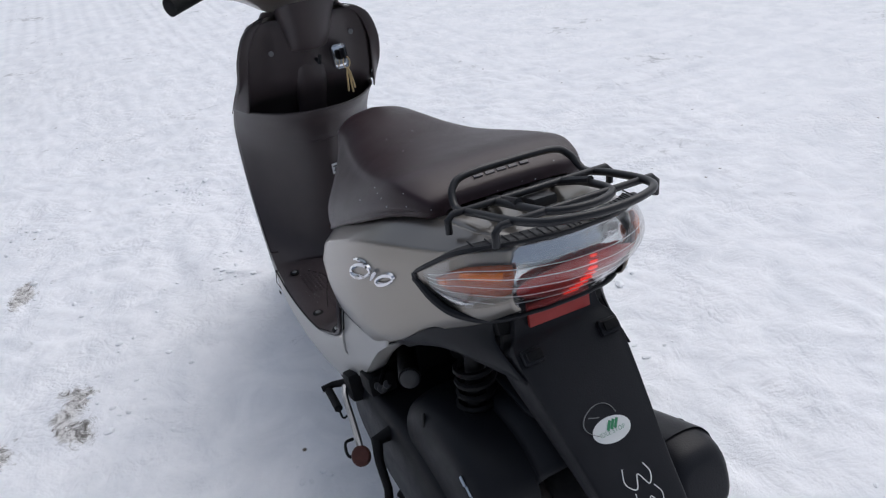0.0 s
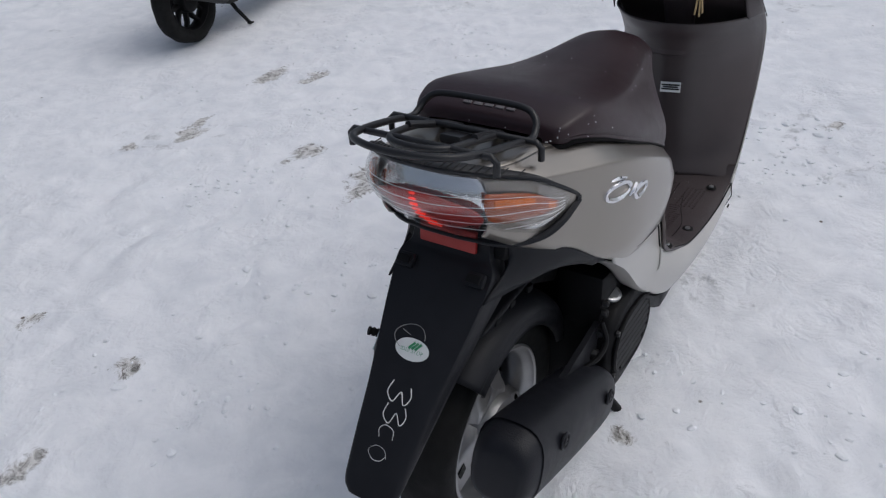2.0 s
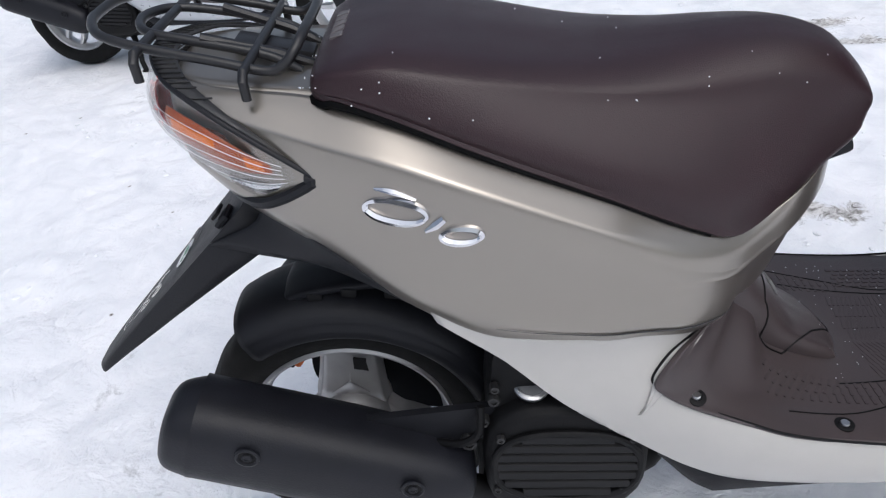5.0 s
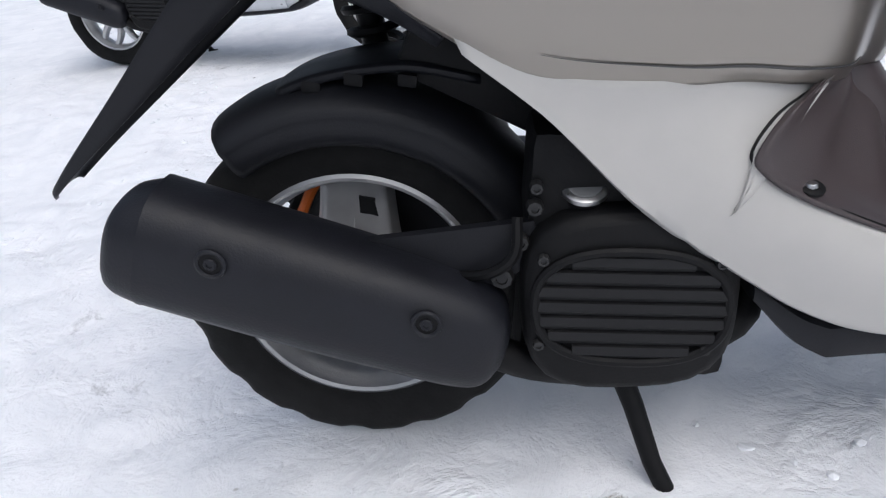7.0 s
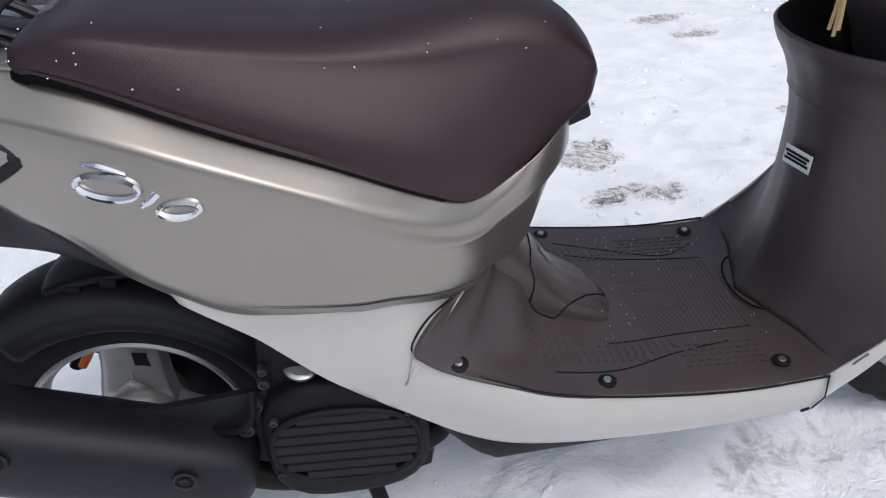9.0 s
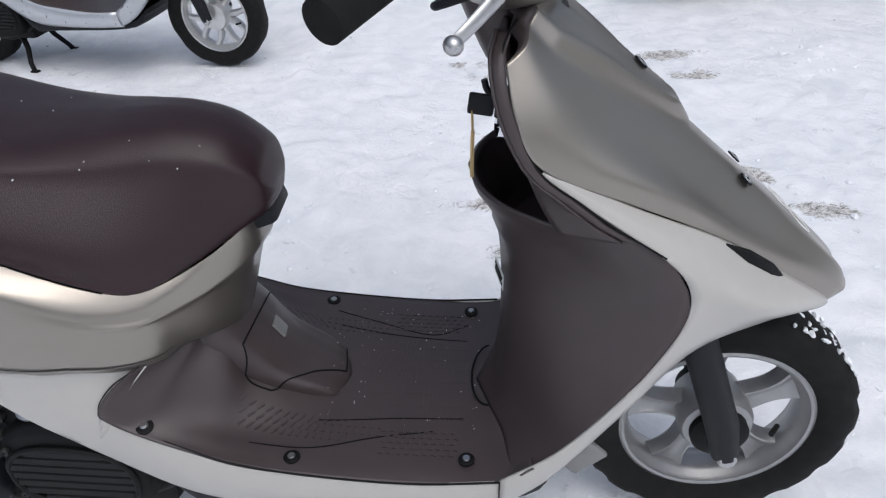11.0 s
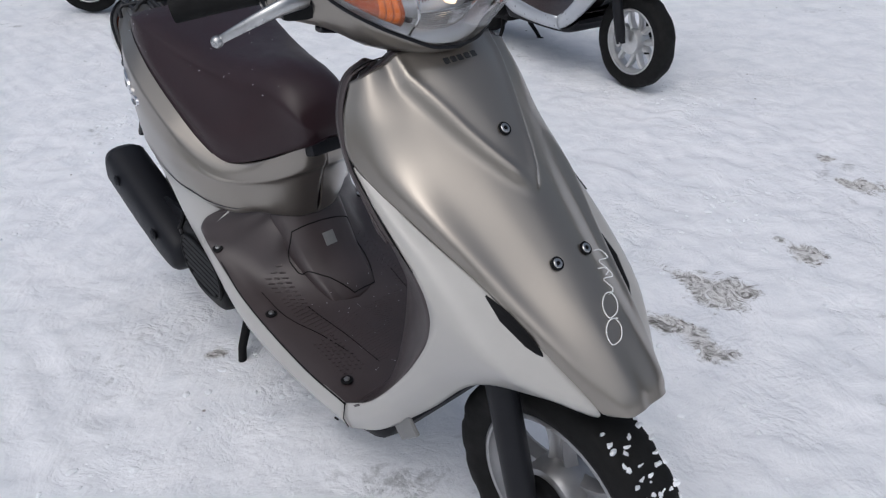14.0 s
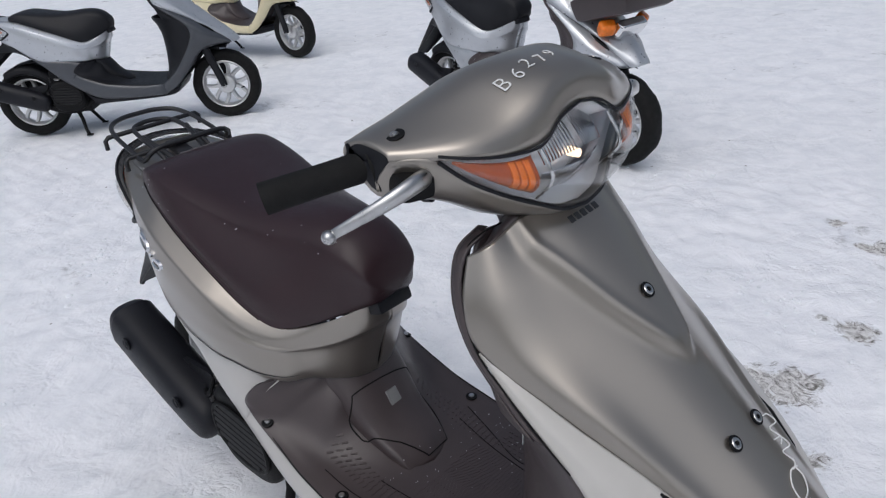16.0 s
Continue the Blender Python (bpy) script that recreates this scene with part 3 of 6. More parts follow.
    hug = sheet([[(r, y, 0) for r, y in arc]] * 2, 2, 26)[0]
    skin("wheel_hugger", place(lathe_grid([(p[0], p[1]) for p in hug], 44, (20, 124)), 0.014, 0, 0.207), S.get("hugger", BLACK), base, "black rear wheel hugger", 0.003)
    rows = [[(x, w, z - 0.010), (x, w, z - 0.002), (x, w * 0.7, z), (x, 0, z + 0.002)] for x, z, w in ((-0.046, 0.416, 0.020), (-0.036, 0.424, 0.040), (-0.006, 0.435, 0.046), (0.040, 0.443, 0.048), (0.090, 0.444, 0.048), (0.150, 0.430, 0.046))]
    skin("inner_fender", both(half(rows, 24, 9)), BLACK, base, "black plate above the wheel hugger", 0.003)
    if q:
        for x, y, z in ((-0.004, -0.044, 0.424), (0.036, -0.046, 0.430), (0.085, -0.050, 0.428)):
            block("fender_bracket", (0.018, 0.008, 0.012), IRON, base, (x, y, z), (0, 10, 0), 0.003)
        # black block added to fill the space above the engine with deep shade
        block("frame_cover", (0.15, 0.085, 0.060), IRON, base, (0.150, 0, 0.425), (0, 28, 0), 0.012, "added black block for the deep shade above the engine")
    engine(base, S, q)
    bodywork(base, S, q)
    handlebar(base, S, q)
    return base
def oval_loft(stations, nu, nv, p=3.2):
    """Rounded boxes strung along a line: each station is centre, up, side, half height, half width."""
    rings = []
    for c, up, side, h, w in stations:
        c, up, side = np.array(c, float), np.array(up, float), np.array(side, float)
        a = np.linspace(0, 2 * math.pi, nv, endpoint=False)
        ca, sa = np.cos(a), np.sin(a)
        k = (abs(ca) ** p + abs(sa) ** p) ** (-1 / p)
        rings.append(c + (h * k * sa)[:, None] * up + (w * k * ca)[:, None] * side)
    rings = np.array(rings)
    return np.stack([curve(rings[:, j], nu) for j in range(nv)], 1)


FLOORS = []
FAN = mat("black_louvre_plastic", (0.0065, 0.0065, 0.0075), 0.55, 0, 0, 0.25, 60, 0.15, 400, 0.3)
BOLT = mat("dull_zinc_bolt", (0.035, 0.035, 0.036), 0.5, 0.6, 0, 0.2, 200)


def onto_floor(x, y, z=0.5, n=(0.5, 0, 0.866), only=2):
    """The first point of floorboard, post or shield that a line along -n meets through (x, y, z)."""
    n = Vector(n).normalized()
    best = None
    for tree in FLOORS[:only]:
        hit, nrm, _, dist = tree.ray_cast(Vector((x, y, z)) + n * 0.3, -n)
        if hit is not None and (best is None or dist < best[2]):
            best = (hit, nrm if nrm.dot(n) > 0 else -nrm, dist)
    return best[:2] if best else (Vector((x, y, z)), n)


def engine(base, S, q):
    # silencer with its heat shield
    ex = new("exhaust")
    ex.parent = base
    ex["label"] = "black exhaust silencer with a plastic heat shield"
    ang = radians(-20.6)
    d, up = np.array((math.cos(ang), 0, math.sin(ang))), np.array((-math.sin(ang), 0, math.cos(ang)))
    o = np.array((-0.020, -0.140, 0.2765))
    st = []
    for u, h, w, dz in ((-0.164, 0.026, 0.026, -0.010), (-0.162, 0.035, 0.036, -0.009), (-0.152, 0.047, 0.045, -0.006), (-0.126, 0.055, 0.0515, -0.001), (-0.121, 0.0555, 0.052, 0.0), (0.0, 0.0555, 0.053, 0.0), (0.09, 0.054, 0.052, 0.0), (0.15, 0.051, 0.049, -0.002), (0.180, 0.042, 0.042, -0.004), (0.192, 0.022, 0.028, -0.004)):
        st.append((o + d * u + up * dz, up, (0, 1, 0), h, w))
    skin("silencer", oval_loft(st, 40, 28, 2.9), SHIELD, ex, "matt black heat shield", closed_v=True, caps=True)
    for x, y, z in ((-0.076, -0.1935, 0.322), (0.095, -0.1935, 0.259)):
        a = np.linspace(0, 2 * math.pi, 18, endpoint=False)
        tube("screw_rim", [(x + 0.0115 * math.cos(t), y - 0.0005, z + 0.0115 * math.sin(t)) for t in a], 0.0022, SHIELD, ex, "raised rim round a recess", 6, 0, True)
        knob("recess", 0.0105, 0.0012, IRON, ex, (x, y + 0.0005, z), (0, -1, 0), "dark recess", 16)
        knob("screw", 0.0058, 0.003, SHIELD, ex, (x, y, z), (0, -1, 0), "recessed shield screw", 8, 0.001)
    tube("pipe", [(0.12, -0.13, 0.205), (0.18, -0.125, 0.170), (0.26, -0.115, 0.152), (0.30, -0.11, 0.160), (0.385, -0.10, 0.195), (0.40, -0.05, 0.24)], 0.017, IRON, ex, "sooty exhaust pipe", 12, 24)
    # swing arm and mounting
    plate = [(0.030, 0.309), (0.190, 0.323), (0.200, 0.285), (0.150, 0.262), (0.105, 0.284), (0.040, 0.303)]
    n = len(plate)
    link("exhaust_bracket", [(x, y, z) for y in (-0.134, -0.124) for x, z in plate], [tuple(range(n)), tuple(range(2 * n - 1, n - 1, -1))] + [(i, (i + 1) % n, n + (i + 1) % n, n + i) for i in range(n)], BLACK, base, "black exhaust bracket", False)
    for x, z, r in ((0.191, 0.338, 0.0075), (0.178, 0.306, 0.008), (0.160, 0.272, 0.011), (0.205, 0.266, 0.008), (0.193, 0.356, 0.006)):
        knob("bolt", r, 0.01, BOLT, base, (x, -0.134, z), (0, -1, 0), "", 8, 0.002)
    tube("hose", [(0.120, -0.135, 0.272), (0.150, -0.150, 0.282), (0.172, -0.152, 0.300), (0.176, -0.140, 0.330)], 0.005, IRON, base, "thin black hose", 8, 14)
    # engine block and fan cover
    en = new("engine")
    en.parent = base
    en["label"] = "blackened air-cooled engine with a ribbed fan cover"
    block("crankcase", (0.21, 0.20, 0.17), IRON, en, (0.275, -0.02, 0.225), (0, 3, 0), 0.02, "", 0.9)
    block("cylinder", (0.12, 0.16, 0.11), IRON, en, (0.33, 0.0, 0.30), (0, 25, 0), 0.015)
    st = [((0.272, y, z), (0, 0, 1), (1, 0, 0), h, w) for y, z, h, w in ((-0.085, 0.246, 0.094, 0.098), (-0.143, 0.246, 0.092, 0.096), (-0.156, 0.246, 0.086, 0.090), (-0.160, 0.247, 0.080, 0.084))]
    block("engine_shroud", (0.17, 0.085, 0.10), IRON, en, (0.270, -0.092, 0.345), (0, 6, 0), 0.015, "black cooling shroud")
    skin("fan_housing", oval_loft(st, 12, 32, 3.2), IRON, en, "black fan housing", closed_v=True, caps=True)
    a = np.linspace(0, 2 * math.pi, 48, endpoint=False)
    sq = lambda t, p: (abs(math.cos(t)) ** p + abs(math.sin(t)) ** p) ** (-1 / p)
    tube("fan_rim", [(0.2715 + 0.084 * sq(t, 2.5) * math.cos(t), -0.164, 0.2485 - 0.07 * 0.084 * math.cos(t) + 0.056 * sq(t, 2.5) * math.sin(t)) for t in a], 0.0045, IRON, en, "", 8, 0, True)
    for k in range(7):
        u = -0.86 + 1.72 * k / 6
        z = 0.2485 + 0.052 * u
        hw = 0.082 * max(0.05, 1 - abs(u) ** 2.5) ** (1 / 2.5)
        rows = [[(x, y, zz - 0.07 * (x - 0.2715)) for y, zz in ((-0.161, z + 0.0072), (-0.1655, z + 0.0055), (-0.1675, z - 0.002), (-0.1635, z - 0.0072), (-0.158, z - 0.006))] for x in np.linspace(0.2715 - hw, 0.2715 + hw, 7)]
        skin("fan_slat", np.array(rows), FAN, en, "black louvre", closed_v=True, caps=True)
    for x, y, z in ((0.196, -0.161, 0.300), (0.190, -0.161, 0.215), (0.345, -0.161, 0.290), (0.338, -0.161, 0.203)):
        knob("cover_bolt", 0.0055, 0.006, BOLT, en, (x, y, z), (0, -1, 0), "", 8, 0.0015)
    knob("oil_cap", 0.020, 0.006, STEEL, en, (0.234, -0.130, 0.347), (0.0, -0.30, 0.95), "flat silver oil filler cap", 24)
    knob("cap_print", 0.015, 0.0006, MARK, en, (0.234, -0.1318, 0.3528), (0.0, -0.30, 0.95), "grey print on the cap", 20)
    tube("oil_neck", [(0.234, -0.118, 0.31), (0.234, -0.130, 0.347)], 0.016, IRON, en, n=16)
    # belt case on the other flank
    st = [((0.180, y, 0.222), (0.06, 0, 1), (1, 0, -0.06), h, w) for y, h, w in ((0.06, 0.088, 0.235), (0.135, 0.086, 0.230), (0.160, 0.080, 0.222), (0.172, 0.062, 0.20))]
    skin("belt_case", oval_loft(st, 12, 48, 2.6), BLACK, en, "black belt case", closed_v=True, caps=True)
    st = [((0.042, y, 0.312), (0.12, 0, 1), (1, 0, -0.12), h, w) for y, h, w in ((0.066, 0.086, 0.138), (0.105, 0.085, 0.136), (0.135, 0.078, 0.128), (0.152, 0.062, 0.112), (0.158, 0.036, 0.085))]
    skin("air_box", oval_loft(st, 18, 40, 2.5), BLACK, en, "black air box", closed_v=True, caps=True)
    if q:
        decal = mat("pale_blue_print", (0.45, 0.52, 0.6), 0.4)
        for k, (x, z) in enumerate(((-0.040, 0.366), (-0.052, 0.358), (-0.063, 0.349))):
            block("case_print", (0.014, 0.0016, 0.008), decal, en, (x, 0.1535 - 0.0012 * k, z), (0, -38, 2), 0.0006, "pale blue print", seg=1)
        block("dent", (0.014, 0.003, 0.020), IRON, en, (0.086, 0.149, 0.372), (20, 35, 0), 0.001, "moulded recess")
        tube("intake", [(0.235, 0.105, 0.385), (0.19, 0.122, 0.392), (0.152, 0.136, 0.398)], [0.015, 0.017, 0.0175], IRON, en, "black intake duct", 16)
        knob("duct_end", 0.0150, 0.003, TRIM, en, (0.151, 0.1365, 0.398), (-0.85, 0.3, 0.15), "dark grey duct end", 20)
        tube("fuel_hose", [(0.262, 0.14, 0.345), (0.236, 0.160, 0.338), (0.205, 0.166, 0.352), (0.178, 0.160, 0.385)], 0.005, IRON, en, "black hose", 8, 16)
        for x, y, z in ((0.228, 0.166, 0.345), (0.205, 0.168, 0.356), (0.182, 0.164, 0.378)):
            knob("hose_clip", 0.0065, 0.005, BOLT, en, (x, y, z), (-0.5, 0.3, 0.6), "dull clip", 10)
        block("linkage", (0.055, 0.05, 0.035), IRON, en, (0.275, 0.150, 0.322), (0, 15, 0), 0.008, "sooty linkage")
    # suspension strut
    spring = [(0.06 - 0.02 * t + 0.026 * math.cos(t * 44), 0.075 + 0.026 * math.sin(t * 44), 0.33 + 0.15 * t) for t in np.linspace(0, 1, 90 if q else 40)]
    tube("shock_spring", spring, 0.005, IRON, base, "black rear shock spring", 6)
    tube("shock_tube", [(0.06, 0.075, 0.28), (0.035, 0.075, 0.5)], 0.014, IRON, base, n=10)
    # kick starter
    kick = new("kick_starter")
    kick.parent = base
    kick["label"] = "black folding kick starter lever"
    tube("arm", [(0.195, 0.165, 0.278), (0.192, 0.196, 0.274), (0.165, 0.205, 0.258), (0.125, 0.210, 0.238), (0.096, 0.222, 0.220)], [0.012, 0.011, 0.0075, 0.007, 0.0075], IRON, kick, "", 10)
    tube("boss", [(0.090, 0.210, 0.208), (0.093, 0.224, 0.221), (0.097, 0.230, 0.232)], 0.011, IRON, kick, "pedal pivot", 12)
    tube("pedal", [(0.092, 0.224, 0.222), (0.070, 0.248, 0.240), (0.049, 0.271, 0.257)], [0.007, 0.0062, 0.0062], RUBBER, kick, "ribbed rubber pedal", 12)
    for k in range(7):
        f = 0.25 + 0.115 * k
        tube("pedal_rib", [(0.092 - 0.043 * (f + e), 0.224 + 0.047 * (f + e), 0.222 + 0.035 * (f + e)) for e in (0.0, 0.055)], 0.0082, RUBBER, kick, n=12)
    # side stand, folded
    ss = new("side_stand")
    ss.parent = base
    ss["label"] = "folded side stand with a return spring"
    tube("leg", [(0.360, 0.190, 0.268), (0.340, 0.199, 0.262), (0.290, 0.207, 0.258), (0.235, 0.216, 0.254), (0.205, 0.222, 0.252)], 0.0062, STEEL, ss, "worn steel leg", 8, 14)
    knob("foot", 0.0165, 0.008, mat("rusty_steel", (0.09, 0.03, 0.022), 0.6, 0.3, 0, 0.3, 200), ss, (0.198, 0.224, 0.252), (-0.6, 0.45, 0.65), "rusty round foot")
    tube("prong", [(0.245, 0.222, 0.250), (0.236, 0.238, 0.256), (0.214, 0.244, 0.254), (0.208, 0.240, 0.248)], 0.0026, IRON, ss, "bent wire prong", 6, 12)
    tube("spring", [(0.392, 0.216, 0.250), (0.362, 0.2165, 0.250), (0.332, 0.217, 0.249)], 0.0078, IRON, ss, "return spring", 10)
    tube("spring_hook", [(0.332, 0.217, 0.249), (0.306, 0.218, 0.248), (0.300, 0.211, 0.254)], 0.002, IRON, ss, "", 6, 8)
    tube("pivot", [(0.395, 0.226, 0.252), (0.390, 0.205, 0.258), (0.365, 0.180, 0.270)], [0.006, 0.006, 0.008], IRON, ss, "pivot bolt", 10)
    block("bracket", (0.045, 0.05, 0.05), IRON, ss, (0.345, 0.165, 0.275), (0, 20, 0), 0.008)
    # centre stand
    cs = new("centre_stand")
    cs.parent = base
    cs["label"] = "black centre stand resting on the snow"
    for s in (-1, 1):
        tube("leg", [(0.275, s * 0.075, 0.13), (0.292, s * 0.09, 0.085), (0.308, s * 0.122, 0.035), (0.322, s * 0.134, 0.006)], [0.012, 0.011, 0.010, 0.010], IRON, cs, "", 10)
        block("foot", (0.035, 0.022, 0.008), IRON, cs, (0.327, s * 0.136, 0.004), (0, 0, 0), 0.002)
    tube("crosspiece", [(0.275, -0.08, 0.13), (0.275, 0.08, 0.13)], 0.012, IRON, cs, n=10)
    # brake cable seen through the wheel
    tube("brake_cable", [(-0.020, 0.050, 0.312), (-0.036, 0.052, 0.300), (-0.048, 0.048, 0.284), (-0.058, 0.046, 0.266), (-0.072, 0.048, 0.246)], 0.006, S.get("cable", CABLE), base, "orange sleeved brake cable", 8, 20)
    tube("brake_arm", [(-0.030, 0.060, 0.325), (-0.070, 0.060, 0.262), (-0.085, 0.055, 0.240)], 0.008, IRON, base, "dark brake arm", 8)


def bodywork(base, S, q):
    k = 1 if q else 0
    # lower cover below the seat and along the floor
    rows = []
    for (xt, zt, wt), (xb, zb, wb), bulge in (
        ((0.135, 0.486, 0.158), (0.140, 0.474, 0.158), 0.0), ((0.20, 0.458, 0.166), (0.20, 0.424, 0.165), 0.002), ((0.28, 0.450, 0.169), (0.262, 0.358, 0.166), 0.004), ((0.36, 0.448, 0.161), (0.300, 0.326, 0.167), 0.005),
        ((0.424, 0.440, 0.131), (0.315, 0.314, 0.167), 0.014), ((0.378, 0.416, 0.166), (0.327, 0.304, 0.168), 0.006), ((0.356, 0.389, 0.179), (0.342, 0.294, 0.168), 0.002), ((0.367, 0.374, 0.182), (0.372, 0.272, 0.168), 0.004),
        ((0.40, 0.353, 0.184), (0.41, 0.247, 0.170), 0.007), ((0.46, 0.327, 0.186), (0.46, 0.225, 0.172), 0.010), ((0.52, 0.304, 0.187), (0.52, 0.215, 0.176), 0.011), ((0.62, 0.285, 0.189), (0.62, 0.210, 0.180), 0.012),
        ((0.74, 0.271, 0.189), (0.74, 0.208, 0.180), 0.010), ((0.849, 0.271, 0.187), (0.849, 0.211, 0.178), 0.0062),
    ):
        f = {0.424: 0.26, 0.378: 0.36}.get(xt, 0.5)
        rows.append([(xt, wt, zt), (xt * f + xb * (1 - f), wt * f + wb * (1 - f) + bulge, zt * f + zb * (1 - f)), (xb, wb, zb), (xb, wb - 0.03, zb - 0.004)])
    low = half(rows, 84 if q else 36, 16 if q else 9)
    # even out the panel round the foot of the seat
    outer = int(low.shape[1] * 0.70)
    x, z, y = (low[:, :outer, i].ravel() for i in (0, 2, 1))
    use = x < 0.56
    terms = lambda a, b: np.stack([a ** i * b ** j for i in range(5) for j in range(5 - i)], 1)
    fitted = terms((x - 0.35) * 5, (z - 0.38) * 5) @ np.linalg.lstsq(terms((x[use] - 0.35) * 5, (z[use] - 0.38) * 5), y[use], rcond=None)[0]
    keep = np.clip((x - 0.44) / 0.10, 0, 1)
    low[:, :outer, 1] = (y * keep + fitted * (1 - keep)).reshape(-1, outer)
    pair("lower_cover", low, S["lower"], base, S["lower_label"], 0.003)
    if q:
        for s in (-1, 1):
            tube("seam", [p * np.array((1, -s, 1)) for p in low[22:, 0] + (0, -0.0008, 0.0008)], 0.0016, IRON, base, "", 5)
    # flank of the leg shield: inner edge, middle, outer edge
    rows = []
    for a, b in (
        ((0.848, 0.187, 0.272), (0.848, 0.178, 0.211)), ((0.922, 0.186, 0.326), (0.915, 0.160, 0.245)), ((0.996, 0.181, 0.414), (1.005, 0.132, 0.335)), ((1.042, 0.176, 0.491), (1.085, 0.116, 0.425)),
        ((1.055, 0.173, 0.537), (1.180, 0.086, 0.446)), ((1.049, 0.172, 0.570), (1.258, 0.062, 0.452)), ((1.028, 0.171, 0.598), (1.190, 0.084, 0.515)), ((0.993, 0.170, 0.626), (1.098, 0.112, 0.587)),
        ((0.938, 0.168, 0.667), (0.995, 0.142, 0.648)), ((0.893, 0.164, 0.702), (0.897, 0.163, 0.705)),
    ):
        a, b = np.array(a), np.array(b)
        m = (a + b) / 2
        bulge = 0.10 * np.linalg.norm(a - b)
        rows.append([tuple(a), (m[0], m[1] + bulge, m[2]), tuple(b)])
    pair("leg_shield_flank", half(rows, 60 if q else 28, 14 if q else 8), S["lower"], base, S["lower_label"], 0.003)
    # floor
    rows = []
    for e, c in (
        ((0.424, 0.131, 0.441), ((0.429, 0.130, 0.448), (0.446, 0.102, 0.452), (0.468, 0.06, 0.452), (0.475, 0, 0.455))), ((0.379, 0.1655, 0.418), ((0.392, 0.164, 0.425), (0.426, 0.127, 0.436), (0.458, 0.075, 0.442), (0.475, 0, 0.45))),
        ((0.357, 0.179, 0.389), ((0.371, 0.177, 0.395), (0.412, 0.142, 0.411), (0.457, 0.080, 0.432), (0.478, 0, 0.445))), ((0.368, 0.182, 0.373), ((0.388, 0.172, 0.374), (0.425, 0.138, 0.393), (0.460, 0.082, 0.425), (0.48, 0, 0.44))),
        ((0.40, 0.184, 0.354), ((0.412, 0.170, 0.356), (0.435, 0.138, 0.368), (0.465, 0.082, 0.41), (0.49, 0, 0.43))), ((0.46, 0.186, 0.328), ((0.465, 0.168, 0.329), (0.475, 0.130, 0.338), (0.49, 0.080, 0.385), (0.50, 0, 0.42))),
        ((0.52, 0.188, 0.305), ((0.52, 0.165, 0.306), (0.52, 0.125, 0.309), (0.52, 0.075, 0.335), (0.52, 0, 0.37))), ((0.62, 0.189, 0.286), ((0.62, 0.165, 0.288), (0.62, 0.11, 0.288), (0.62, 0.06, 0.289), (0.62, 0, 0.290))),
        ((0.74, 0.189, 0.272), ((0.74, 0.165, 0.275), (0.74, 0.1, 0.276), (0.74, 0.05, 0.276), (0.74, 0, 0.276))), ((0.845, 0.187, 0.271), ((0.845, 0.165, 0.272), (0.845, 0.1, 0.272), (0.845, 0.05, 0.272), (0.845, 0, 0.272))),
        ((0.89, 0.187, 0.300), ((0.89, 0.165, 0.297), (0.90, 0.1, 0.285), (0.90, 0.05, 0.28), (0.90, 0, 0.28))),
    ):
        rows.append([e, *c])
    floor_grid = both(half(rows, 84 if q else 32, 24 if q else 10))
    FLOORS[:] = []
    floor_part = skin("floorboard", floor_grid, S["floor"], base, S["floor_label"], 0.004, face=(0, 0, 1))
    # central post below the seat
    rows = [[(0.40, w, z), (x - 0.035, w * 0.93, z), (x - 0.008, w * 0.55, z), (x, 0, z)] for z, x, w in ((0.286, 0.632, 0.060), (0.31, 0.612, 0.066), (0.345, 0.562, 0.075), (0.39, 0.530, 0.080), (0.42, 0.508, 0.082), (0.46, 0.485, 0.078), (0.50, 0.47, 0.06))]
    FLOORS.append(BVHTree.FromPolygons([v.co[:] for v in floor_part.data.vertices], [p.vertices[:] for p in floor_part.data.polygons]))
    post = skin("seat_post", both(half(rows, 30 if q else 12, 16 if q else 8)), S["floor"], base, "moulded post below the seat", 0.003, face=(1, 0, 0))
    FLOORS.append(BVHTree.FromPolygons([v.co[:] for v in post.data.vertices], [p.vertices[:] for p in post.data.polygons]))
    # inner leg shield up to the lip of the open pocket
    rows = []
    for z, xs in ((0.272, (0.858, 0.856, 0.852, 0.835, 0.815)), (0.32, (0.920, 0.907, 0.884, 0.855, 0.840)), (0.41, (0.993, 0.958, 0.908, 0.868, 0.852)), (0.50, (1.044, 0.994, 0.922, 0.870, 0.853)),
                  (0.545, (1.053, 0.995, 0.914, 0.864, 0.848)), (0.585, (1.036, 0.970, 0.896, 0.850, 0.837)), (0.612, (1.010, 0.945, 0.872, 0.833, 0.821)), (0.628, (0.988, 0.925, 0.860, 0.827, 0.816))):
        ws = (0.187 - 0.055 * (z - 0.272) if z < 0.56 else 0.171, 0.152, 0.105, 0.055, 0.0)
        rows.append([(x, w, z) for x, w in zip(xs, ws)])
    out = half(rows, 50 if q else 20, 20 if q else 10)
    shield = skin("leg_shield", both(out), S["floor"], base, "moulded dark inner leg shield with a front pocket", 0.004, face=(-1, 0, 0))
    FLOORS.append(BVHTree.FromPolygons([v.co[:] for v in shield.data.vertices], [p.vertices[:] for p in shield.data.polygons]))
